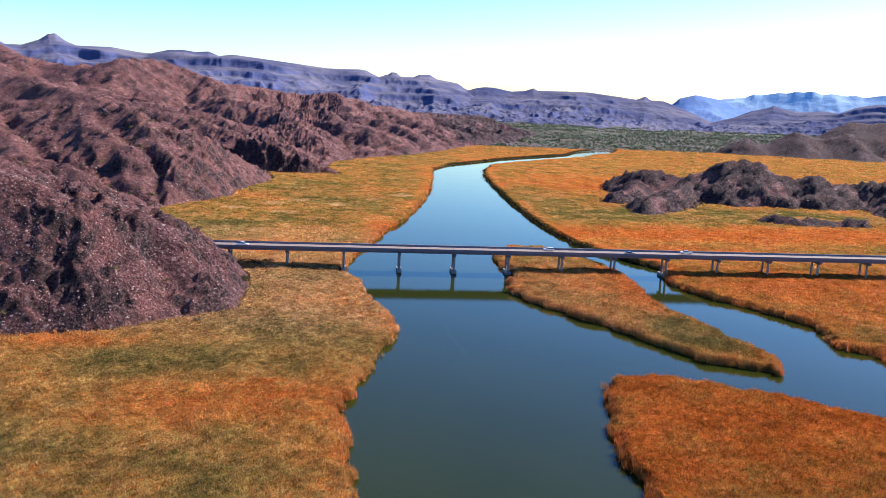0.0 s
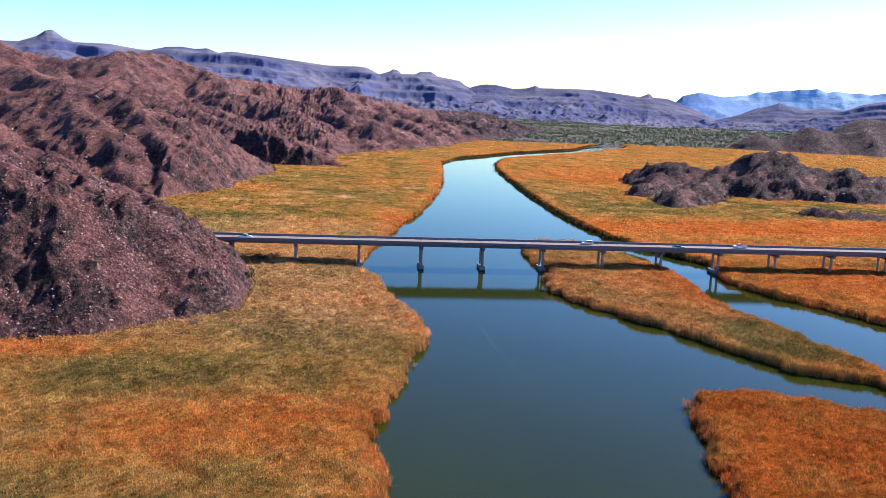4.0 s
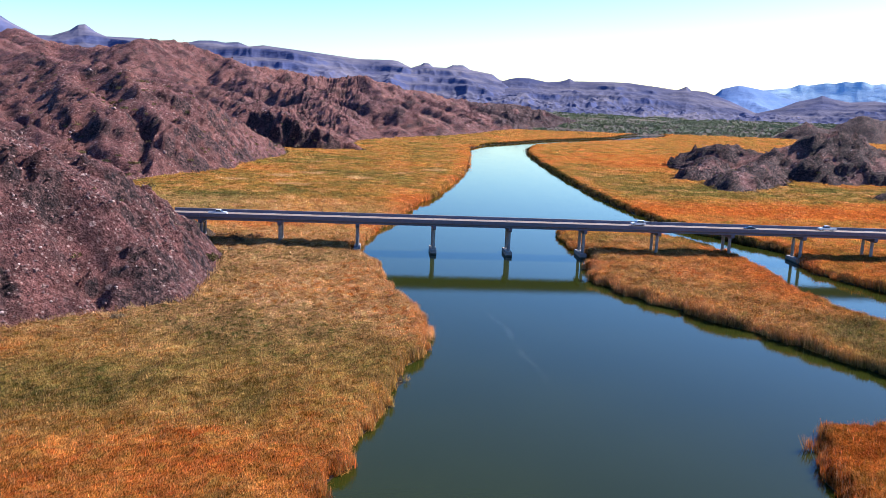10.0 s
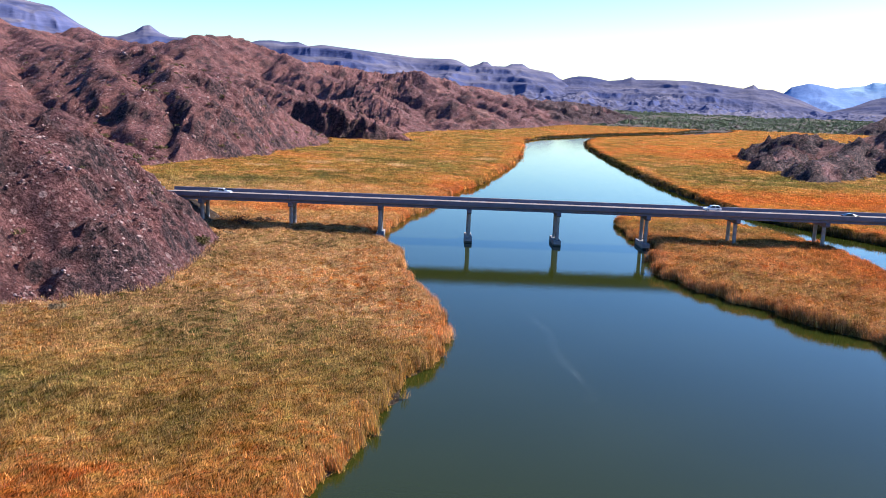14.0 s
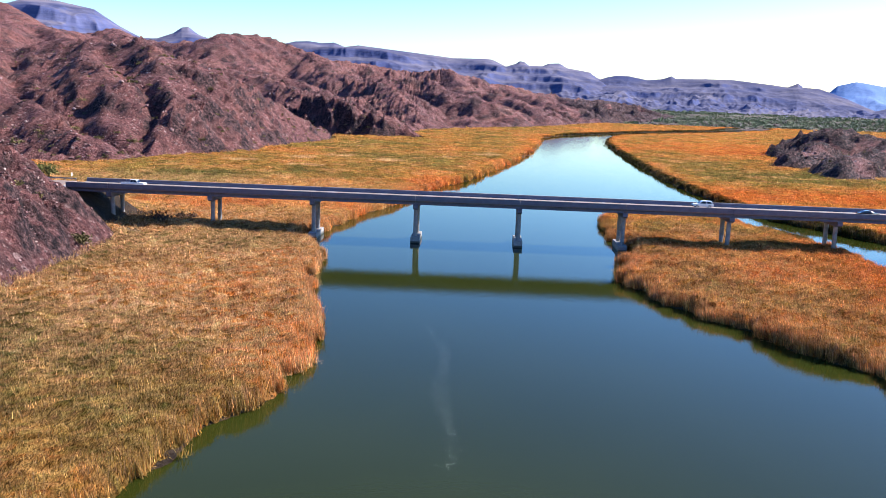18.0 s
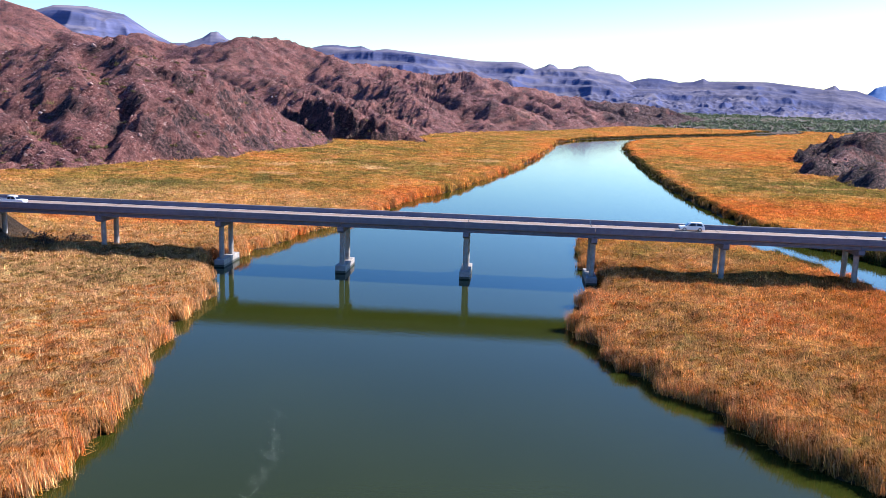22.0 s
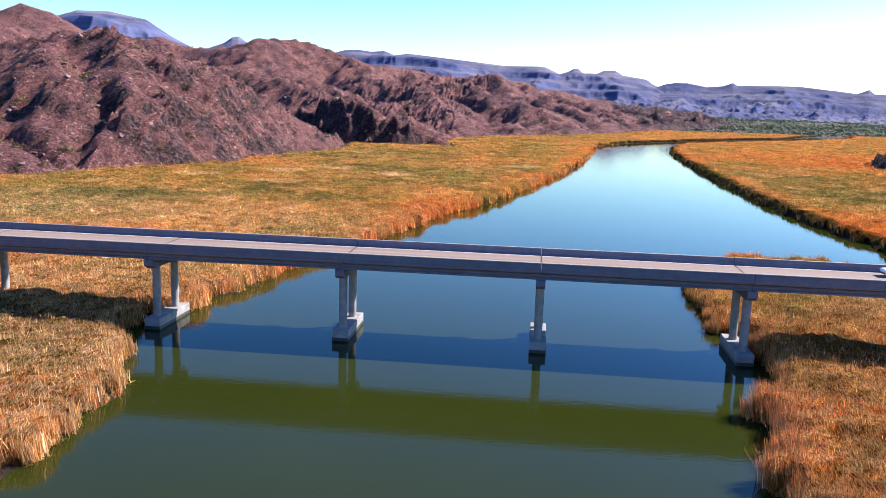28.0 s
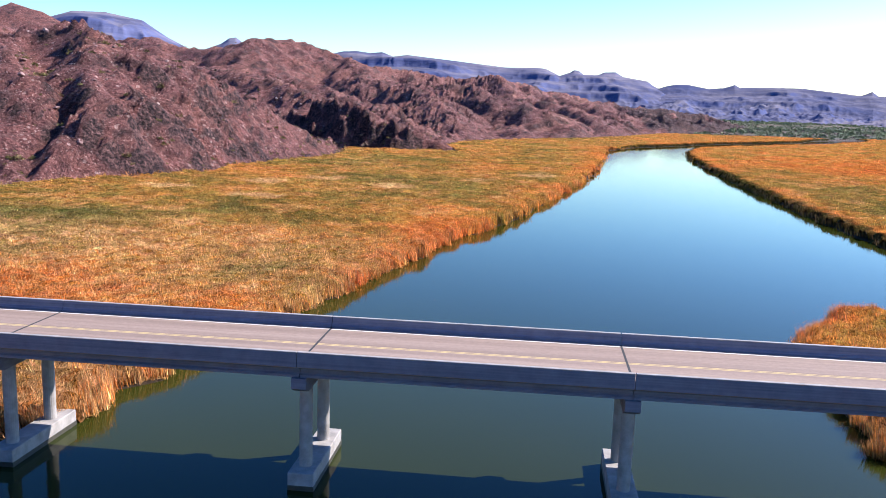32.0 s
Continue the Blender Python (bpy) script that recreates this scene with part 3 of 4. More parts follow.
Z = Z * (1 - road_flat) + np.where(road_flat > 0, 9.9, 0) * road_flat
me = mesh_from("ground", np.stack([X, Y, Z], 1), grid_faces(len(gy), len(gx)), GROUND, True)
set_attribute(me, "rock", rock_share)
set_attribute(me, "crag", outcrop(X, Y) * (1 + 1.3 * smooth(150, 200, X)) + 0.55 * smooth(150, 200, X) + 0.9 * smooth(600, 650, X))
set_attribute(me, "plain", smooth(500, 1300, np.hypot(X, Y)))
ground = tagged(new("ground", me), "dark red-brown rocky desert hills above a flat river valley", "ground", kind="structure")

me = mesh_from("water", [(-1500, -1400, 0), (3000, -1400, 0), (3000, 1400, 0), (-1500, 1400, 0)], [(0, 1, 2, 3)], WATER)
water = tagged(new("water", me), "calm olive-green river water that mirrors the blue sky", "river", kind="structure")


# ---- mesas and far ranges ----
EYE = (0.0, -200.0, 40.0)


def mountain_range(name, skyline, reach, depth, mat, label, seed, foot=-0.7, cliff=True):
    """A range of which the crest rises to the skyline's degrees of height at its degrees of bearing."""
    wide, rows = (420, 132) if cliff else (300, 26)
    az = np.linspace(skyline[0][0], skyline[-1][0], wide)
    crest = np.interp(az, [s[0] for s in skyline], [s[1] for s in skyline])
    k = np.exp(-np.linspace(-2, 2, 41) ** 2)
    body = np.minimum(crest, np.convolve(np.pad(crest, 20, mode="edge"), k / k.sum(), "valid"))      # the tiers run level below the peaks
    body = np.convolve(np.pad(body, 20, mode="edge"), k / k.sum(), "valid")
    u = np.linspace(0, 1, rows)[:, None]
    bearing = np.radians(az)[None] + 0 * u
    dist = reach - depth * (1 - u) + 0 * bearing
    mx, my = dist * np.sin(bearing), dist * np.cos(bearing)
    along = reach * bearing
    fold = ridged(along / 430, dist / 520, seed, 3) - 0.42
    fine = ridged(along / 130, dist / 170, seed + 5, 4) - 0.42
    v = np.clip(u + (0.13 * fold + 0.02 * fine) * np.clip(4 * u, 0, 1) * np.clip(6 * (1 - u), 0, 1), 0, 1)
    if cliff:
        shape = np.interp(v, [0, 0.25, 0.45, 0.55, 0.59, 0.66, 0.695, 0.78, 0.815, 1], [0, 0.1, 0.27, 0.44, 0.58, 0.63, 0.75, 0.81, 0.96, 1.0])
        shape = shape + (np.interp(v, [0, 0.3, 0.7, 0.9, 1], [0, 0.14, 0.62, 0.95, 1]) - shape) * 0.7 * smooth(-0.4, 0.5, perlin(along / 420, 1.5 * u, seed + 9))       # slides bury parts of the tiers
    else:
        shape = v ** 1.1
    low, high = np.tan(np.radians(foot)), np.tan(np.radians(body + (crest - body) * smooth(0.8, 1.0, u)))
    z = EYE[2] + dist * (low + (high - low) * shape) + (34 * fold + 22 * fine) * (1.0 if cliff else 0.5) * np.sin(np.pi * np.clip(1.6 * u, 0, 1)) + 7 * fbm(mx / 40, my / 40, seed + 7, 3) * (1 - u)
    v = np.stack([EYE[0] + dist * np.sin(bearing), EYE[1] + dist * np.cos(bearing), z], -1).reshape(-1, 3)
    ob = new(name, mesh_from(name, v, grid_faces(rows, len(az)), mat, True))
    return tagged(ob, label, "mountains", kind="structure")


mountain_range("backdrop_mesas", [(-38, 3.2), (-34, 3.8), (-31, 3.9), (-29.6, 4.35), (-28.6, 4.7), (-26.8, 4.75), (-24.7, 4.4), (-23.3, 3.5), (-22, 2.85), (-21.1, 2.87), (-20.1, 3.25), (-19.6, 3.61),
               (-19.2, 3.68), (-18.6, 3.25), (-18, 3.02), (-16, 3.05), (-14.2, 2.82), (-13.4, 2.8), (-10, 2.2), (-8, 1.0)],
               4400, 1400, MESA, "mesa and pointed peak of layered rock, violet-grey with painted haze", 3)
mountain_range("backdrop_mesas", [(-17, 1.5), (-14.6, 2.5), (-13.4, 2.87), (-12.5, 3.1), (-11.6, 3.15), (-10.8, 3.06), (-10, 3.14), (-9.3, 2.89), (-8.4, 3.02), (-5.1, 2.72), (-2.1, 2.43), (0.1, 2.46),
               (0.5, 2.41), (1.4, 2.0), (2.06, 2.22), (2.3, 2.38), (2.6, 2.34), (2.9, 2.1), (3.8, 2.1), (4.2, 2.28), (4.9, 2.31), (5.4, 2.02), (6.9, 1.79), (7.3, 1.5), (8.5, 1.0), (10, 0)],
               4250, 1500, MESA, "layered flat-topped mesas, violet-grey with painted haze", 27)
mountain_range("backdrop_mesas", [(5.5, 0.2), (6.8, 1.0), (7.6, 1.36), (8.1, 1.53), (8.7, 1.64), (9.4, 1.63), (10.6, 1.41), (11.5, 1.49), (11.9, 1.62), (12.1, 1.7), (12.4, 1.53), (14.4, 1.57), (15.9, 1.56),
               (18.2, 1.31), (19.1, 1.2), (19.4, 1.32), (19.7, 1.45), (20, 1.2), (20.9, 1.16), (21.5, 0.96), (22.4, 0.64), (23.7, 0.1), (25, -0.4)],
               4150, 1300, MESA, "long mesa with a cliff below its flat top, blue-grey with painted haze", 41)
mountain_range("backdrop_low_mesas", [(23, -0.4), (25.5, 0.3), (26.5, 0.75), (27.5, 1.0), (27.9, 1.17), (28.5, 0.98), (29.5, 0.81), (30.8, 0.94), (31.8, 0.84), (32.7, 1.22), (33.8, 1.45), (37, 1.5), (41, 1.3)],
               4000, 900, MESA, "low mesa with cliffs, violet-grey with painted haze", 11)
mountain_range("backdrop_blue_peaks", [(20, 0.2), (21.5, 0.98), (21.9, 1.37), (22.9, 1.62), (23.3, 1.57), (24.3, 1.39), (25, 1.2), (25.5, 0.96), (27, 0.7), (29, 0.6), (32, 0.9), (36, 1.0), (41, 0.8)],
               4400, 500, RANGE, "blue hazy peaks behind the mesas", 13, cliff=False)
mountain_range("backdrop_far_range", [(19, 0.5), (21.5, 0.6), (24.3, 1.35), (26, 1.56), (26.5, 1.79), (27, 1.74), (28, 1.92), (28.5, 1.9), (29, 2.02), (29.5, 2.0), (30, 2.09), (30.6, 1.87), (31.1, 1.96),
               (32, 1.85), (32.5, 1.9), (33, 1.78), (34, 1.95), (37, 2.1), (42, 1.8)], 4600, 350, FAR_RANGE, "mountain range on the horizon, pale blue with painted haze", 19, cliff=False)


# ---- reeds ----
# drifts of colour in the reeds: x, y, two radii, and rust (+) or green (-)
WEST_DRIFTS = [(-42, -162, 32, 15, 0.95), (-80, -178, 26, 8, 0.2), (-100, -115, 26, 9, 1.0), (-62, -128, 38, 15, -0.8), (-85, -186, 28, 9, -0.45), (-42, -100, 22, 16, -0.45), (-25, -55, 14, 30, 0.1),
               (-40, -20, 22, 14, -0.3), (-60, 42, 55, 18, 0.6), (-95, 110, 60, 34, -0.45), (-25, 105, 30, 40, 0.3), (-30, 215, 26, 50, -0.3), (-62, 320, 40, 60, -0.3), (-85, 230, 30, 50, 0.25), (0, 330, 25, 60, 0.2)]
EAST_DRIFTS = [(190, 118, 110, 24, 1.25), (150, 62, 40, 20, 0.5), (175, 200, 75, 42, -0.6), (128, 290, 26, 90, -0.45), (185, 400, 50, 50, 0.45), (320, 225, 95, 26, -0.7), (310, 150, 120, 22, 0.7),
               (240, 480, 140, 70, 0.5), (150, 500, 40, 60, -0.2), (90, -185, 70, 40, 0.95), (70, -25, 22, 40, 0.5), (92, -105, 16, 28, -0.85), (72, 25, 26, 12, -0.5), (175, -25, 60, 45, 0.75)]


# pale patches where the wind has laid dry reeds flat: x, y, two radii
FLATTENED = [(-74, 218, 9, 12), (-58, 236, 10, 10), (-30, 222, 8, 10), (18, 285, 10, 16), (-95, 190, 12, 7), (-62, 175, 12, 6), (-5, 255, 8, 8), (-84, -165, 6, 4)]


def reed_tint(x, y, shore, rng):
    """Plant colours in drifts: olive green, straw, rust and orange."""
    n = len(x)
    a, b = fbm(x / 38, y / 38, 201, 4), fbm(x / 13, y / 13, 211, 4)
    v = 0.5 * a + 0.45 * b + 0.4 * smooth(18, 3, shore) * (1 - 0.7 * smooth(35, 10, x) * smooth(20, 0, y)) - 0.02 + 0.1 * smooth(20, 60, y) + 0.2 * smooth(80, 120, x) - 0.08 * smooth(35, 10, x) * smooth(20, 0, y) * smooth(-140, -90, y)
    for px, py, rx, ry, amount in WEST_DRIFTS + EAST_DRIFTS:
        v = v + 1.1 * amount * np.exp(-((x - px) / rx) ** 2 - ((y - py) / ry) ** 2)
    # The last term darkens the outer bank's river edge, standing for its shade.
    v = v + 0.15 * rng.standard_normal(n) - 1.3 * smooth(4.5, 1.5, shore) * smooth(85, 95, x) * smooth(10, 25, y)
    v = v - 0.06 + 0.18 * smooth(40, 20, x) * smooth(25, 5, y) - 0.12 * smooth(30, 0, x) * smooth(-85, -110, y) + 0.04 * smooth(38, 44, x) * smooth(115, 105, x) * smooth(80, 60, y)
    stops = [-0.9, -0.25, 0.2, 0.6, 1.1]
    shades = np.array([(0.1, 0.095, 0.024), (0.26, 0.148, 0.036), (0.44, 0.175, 0.036), (0.58, 0.185, 0.036), (0.62, 0.15, 0.026)])
    col = np.stack([np.interp(v, stops, shades[:, i]) for i in range(3)], 1)
    col[:, 1] *= 1 + 0.12 * smooth(10, 40, y) * smooth(0.6, 0.1, v)       # yellower growth upstream
    straw = (0.08 + 0.4 * smooth(0.0, 0.6, b + 0.4 * a) + 0.35 * smooth(105, 60, x) * smooth(40, 10, y) + 0.42 * smooth(35, 10, x) * smooth(130, 90, y) * smooth(-120, -70, y)) * (rng.random(n) < 0.7) * (1 - 0.55 * smooth(0.35, 0.9, v))
    islet = smooth(-128, -142, y) * smooth(28, 36, x)       # deep rust sedge on the islet
    straw = straw * (1 - 0.85 * islet)
    for px, py, rx, ry in FLATTENED:
        straw = np.maximum(straw, 0.9 * smooth(0.35, 0.8, np.exp(-((x - px) / rx) ** 2 - ((y - py) / ry) ** 2) + 0.35 * b))
    rosy = smooth(-130, -80, y)[:, None]
    dry = np.array((0.5, 0.29, 0.085)) * (1 - rosy) + np.array((0.62, 0.345, 0.145)) * rosy
    col = col * (1 - straw)[:, None] + dry * straw[:, None]
    bank_shade = smooth(5.5, 2.5, shore) * smooth(85, 95, x) * smooth(10, 25, y)       # shaded river face of the outer bank, painted into the tint
    col = col * (1 - 0.65 * bank_shade)[:, None]
    patch = np.exp(0.3 * fbm(x / 5.5, y / 5.5, 221, 3) + 0.18 * fbm(x / 21, y / 21, 227, 2))[:, None]       # thick and thin growth
    up = (0.86 + 0.2 * smooth(10, 40, y) - 0.2 * islet)[:, None]       # tint scaled up upstream, down on the islet
    return np.clip(up * col * patch * np.exp(0.2 * rng.standard_normal((n, 1))) * (1 + 0.07 * rng.standard_normal((n, 3))), 0.005, 0.8)


CANOPY = canopy_material()


def stand_height(x, y, tall):
    """Height of the reeds before the water's edge thins them: bunches and hollows."""
    clump = 0.55 * fbm(x / 3.4, y / 3.4, 301, 3) + 0.6 * fbm(x / 11, y / 11, 307, 2)
    return tall * (0.88 + 0.38 * clump)


def thatch(x0, y0, x1, y1, step, tall, seed, keep):
    """The dense felted mass of stems and plumes that fills a reed bed."""
    tx, ty = np.arange(x0, x1 + step, step), np.arange(y0, y1 + step, step)
    px, py = (a.ravel() for a in np.meshgrid(tx, ty))
    z, rock, shore = ground_height(px, py)
    fine = keep(px, py) & (shore > 0) & (rock < 0.25) & ~((np.abs(py - 4.7) < 11) & (px < -70))
    shore = shore + 1.5 * fbm(px / 3.0, py / 3.0, 341, 2) * smooth(4, 1, shore)
    rng = np.random.default_rng(seed)
    z = np.maximum(z, 0) - 0.15 + (0.84 * stand_height(px, py, tall) + 0.06 * rng.standard_normal(len(px))) * smooth(0.0, 1.5, shore)
    faces = np.array(grid_faces(len(ty), len(tx)))
    faces = faces[fine[faces].all(1)]
    used, faces = np.unique(faces, return_inverse=True)
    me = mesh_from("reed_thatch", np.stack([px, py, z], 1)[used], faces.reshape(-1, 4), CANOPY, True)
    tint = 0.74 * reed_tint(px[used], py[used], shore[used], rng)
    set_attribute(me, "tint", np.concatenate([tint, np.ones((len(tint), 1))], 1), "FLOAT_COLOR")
    return tagged(new("reed_thatch", me), "felted mass of stems and plumes inside the reeds", "reeds", kind="stuff")


def reed_bed(name, label, x0, y0, x1, y1, gap, blades, tall, wide, seed, keep):
    """Blades in tufts over all marsh ground within the bounds."""
    rng = np.random.default_rng(seed)
    thatch(x0, y0, x1, y1, max(0.8, gap), tall, 500 + seed, keep)
    px, py = np.meshgrid(np.arange(x0, x1, gap), np.arange(y0, y1, gap))
    px, py = px.ravel() + rng.uniform(-.5, .5, px.size) * gap, py.ravel() + rng.uniform(-.5, .5, px.size) * gap
    k = keep(px, py)
    px, py = px[k], py[k]
    if gap < 1.6:       # a thicker wall of stems along the water
        ex, ey = np.meshgrid(np.arange(x0, x1, gap * 0.5), np.arange(y0, y1, gap * 0.5))
        ex, ey = ex.ravel() + rng.uniform(-.3, .3, ex.size), ey.ravel() + rng.uniform(-.3, .3, ex.size)
        k = keep(ex, ey)
        ex, ey = ex[k], ey[k]
        k = np.abs(land(ex, ey) - 1.0) < 1.5
        px, py = np.concatenate([px, ex[k]]), np.concatenate([py, ey[k]])
    z, rock, shore = ground_height(px, py)
    gaps = fbm(px / 7, py / 7, 331, 3)
    bunch = fbm(px / 3.0, py / 3.0, 341, 2)       # rounded bunches along the water
    shore = shore + 1.5 * bunch * smooth(4, 1, shore)
    k = (shore > 0.3) & (rock < 0.3 + 0.3 * rng.random(len(px))) & ~((np.abs(py - 4.7) < 9) & (px < -76)) & (gaps < 1.1)
    px, py, z, shore = px[k], py[k], np.maximum(z[k], 0), shore[k]
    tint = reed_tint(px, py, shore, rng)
    h = (stand_height(px, py, tall) + 0.07 * tall * rng.standard_normal(len(px))) * (0.6 + 0.4 * smooth(-0.6, 1.6, shore))
    h = np.maximum(h, 0.4 * tall)
    n = len(px)
    fallen = (rng.random((n, blades)) < 0.35 * smooth(0.9, -0.2, shore)[:, None])
    turn, lean = rng.uniform(0, 2 * np.pi, (n, blades)), np.abs(rng.normal(0.12, 0.2, (n, blades)))
    face = rng.uniform(0, 2 * np.pi, (n, blades))
    off = rng.uniform(-0.5, 0.5, (n, blades, 2)) * gap * 1.35
    start = h[:, None] * np.where(shore[:, None] < 2.2, rng.uniform(0, 0.4, (n, blades)), rng.uniform(0.5, 0.85, (n, blades)))
    top = h[:, None] * rng.uniform(0.82, 1.08, (n, blades))
    bh = np.maximum(top - start, 0.5)
    bx, by, bz = px[:, None] + off[..., 0], py[:, None] + off[..., 1], z[:, None] - 0.2 + start
    w = 0.52 * wide * rng.uniform(0.6, 1.3, (n, blades))
    ax, ay = np.cos(face) * w * 0.5, np.sin(face) * w * 0.5
    reach = np.where(fallen, 0.75, lean)
    tx, ty = bx + np.cos(turn) * bh * reach - 0.14 * bh, by + np.sin(turn) * bh * reach - 0.05 * bh
    bz = np.where(fallen, 0.15, bz)
    tz = np.where(fallen, 0.2 + 0.2 * bh * np.minimum(lean, 1), bz + bh)
    v = np.stack([np.stack([bx - ax, by - ay, bz], -1), np.stack([bx + ax, by + ay, bz], -1), np.stack([tx, ty, tz], -1)], 2).reshape(-1, 3)
    me = mesh_from(name, v, np.arange(len(v)).reshape(-1, 3), REED)
    shade = np.exp(0.5 * rng.standard_normal((n, blades, 1)))
    col = np.repeat((tint[:, None] * shade)[:, :, None], 3, 2)
    plume = (rng.random((n, blades, 1)) < 0.35) * 0.4
    col[:, :, 2] = col[:, :, 2] * (1 - plume) + np.array((0.72, 0.46, 0.29)) * plume      # pale rosy plumes at some tips
    col = col.reshape(-1, 3)
    set_attribute(me, "tint", np.concatenate([col, np.ones((len(col), 1))], 1), "FLOAT_COLOR")
    return tagged(new(name, me), label, "reeds", kind="stuff")


def west(px, py):
    ly, lx = np.array(LEFT_BANK, float).T
    return px < np.interp(py, ly, lx) + 6


def east_bank(px, py):
    ry, rx = np.array(RIGHT_BANK, float).T
    return px > np.interp(py, ry, rx) - 6


reed_bed("reed_bed", "dense olive and rust-coloured reeds below the rocky spur", -170, -235, 0, 20, 0.68, 10, 3.1, 0.13, 1, west)
reed_bed("reed_bed", "golden and orange reeds on a marshy bank upstream", -140, 20, 45, 130, 0.8, 10, 3.0, 0.14, 2, west)
reed_bed("reed_bed", "golden and olive reeds at the foot of the hills", -235, 20, -140, 130, 1.2, 7, 3.0, 0.22, 22, west)
reed_bed("reed_bed", "golden reeds on a marshy bank far upstream", -235, 130, 60, 300, 1.2, 7, 3.0, 0.23, 23, west)
reed_bed("reed_bed", "far yellow-green reeds along the river", -130, 300, 420, 1100, 2.4, 6, 3.0, 0.55, 3, west)
reed_bed("reed_bed", "olive reeds on the marsh behind the start of the flight", -430, -430, -15, -235, 2.6, 6, 3.0, 0.5, 31, west)
reed_bed("reed_bed", "olive and orange reeds along the south foot of the spur", -430, -235, -170, -100, 2.6, 6, 3.0, 0.5, 32, west)
reed_bed("reed_bed", "russet reeds on a long island under the bridge", 38, -140, 112, 74, 0.64, 10, 3.1, 0.125, 4, lambda a, b: inside(ISLAND, a, b) > -1.5)
reed_bed("reed_bed", "rust-orange reeds on a low river islet", 30, -300, 200, -132, 0.88, 7, 3.0, 0.18, 5, lambda a, b: inside(ISLET, a, b) > -1.5)
reed_bed("reed_bed", "orange reeds on the marsh beside the bridge", 100, -130, 300, 75, 1.1, 7, 3.0, 0.23, 6, east_bank)
reed_bed("reed_bed", "broad flat of orange and yellow reeds upstream", 92, 75, 420, 420, 1.6, 7, 2.8, 0.33, 7, east_bank)
reed_bed("reed_bed", "orange reeds behind the rocky mounds", 420, 190, 1050, 1150, 5.0, 5, 2.8, 0.9, 9, east_bank)
reed_bed("reed_bed", "far orange reed flat by the river bend", 100, 420, 620, 1150, 3.4, 5, 2.8, 0.7, 8, east_bank)


# ---- stones, desert shrubs, far trees ----
ICO = np.array([(0, 0.526, 0.851), (0, 0.526, -0.851), (0, -0.526, 0.851), (0, -0.526, -0.851), (0.526, 0.851, 0), (0.526, -0.851, 0), (-0.526, 0.851, 0), (-0.526, -0.851, 0),
                (0.851, 0, 0.526), (0.851, 0, -0.526), (-0.851, 0, 0.526), (-0.851, 0, -0.526)])
from_near = np.linalg.norm(ICO[:, None] - ICO[None], axis=-1) < 1.1
ICO_FACES = np.array([(i, j, k) if np.dot(np.cross(ICO[j] - ICO[i], ICO[k] - ICO[i]), ICO[i]) > 0 else (i, k, j)
                      for i in range(12) for j in range(i + 1, 12) for k in range(j + 1, 12) if from_near[i, j] and from_near[j, k] and from_near[i, k]])


def stones(name, label, x0, y0, x1, y1, count, small, large, mat, seed):
    """Loose angular stones on the bare slopes."""
    rng = np.random.default_rng(seed)
    x, y = rng.uniform(x0, x1, count), rng.uniform(y0, y1, count)
    z, rock, _ = ground_height(x, y)
    k = (rock > 0.9) & ~((np.abs(y - 4.7) < 14) & (x < -74)) & (fbm(x / 14, y / 14, seed, 3) > -0.15)
    x, y, z = x[k], y[k], z[k]
    n = len(x)
    size = small + (large - small) * rng.random(n) ** 4
    v = ICO[None] * (size[:, None, None] * rng.uniform(0.6, 1.25, (n, 12, 1))) * np.stack([rng.uniform(0.7, 1.3, n), rng.uniform(0.7, 1.3, n), rng.uniform(0.5, 0.9, n)], 1)[:, None]
    v = v + np.stack([x, y, z + size * 0.15], 1)[:, None]
    f = ICO_FACES[None] + 12 * np.arange(n)[:, None, None]
    return tagged(new(name, mesh_from(name, v.reshape(-1, 3), f.reshape(-1, 3), mat)), label, "stones", kind="stuff")


def island_material(name, stops, rough=0.9):
    m, n, l, b = material(name)
    g = n.new("ShaderNodeNewGeometry")
    l.new(ramp(n, l, g.outputs["Random Per Island"], stops), b.inputs["Base Color"])
    b.inputs["Roughness"].default_value = rough
    b.inputs["Specular IOR Level"].default_value = 0.2
    return m


STONE = island_material("loose_stone", [(0.0, (0.09, 0.05, 0.048)), (0.5, (0.19, 0.105, 0.095)), (0.8, (0.3, 0.19, 0.165)), (1.0, (0.5, 0.36, 0.31))])
SHRUB = island_material("shrub_leaf", [(0.0, (0.07, 0.06, 0.022)), (0.6, (0.16, 0.13, 0.045)), (1.0, (0.25, 0.18, 0.08))])
TREE_LEAF = island_material("far_tree_leaf", [(0.0, (0.14, 0.16, 0.085)), (0.6, (0.2, 0.23, 0.11)), (1.0, (0.27, 0.285, 0.15))])
GREY_SCRUB = island_material("grey_scrub_leaf", [(0.0, (0.07, 0.05, 0.04)), (0.6, (0.13, 0.09, 0.07)), (1.0, (0.19, 0.14, 0.09))])


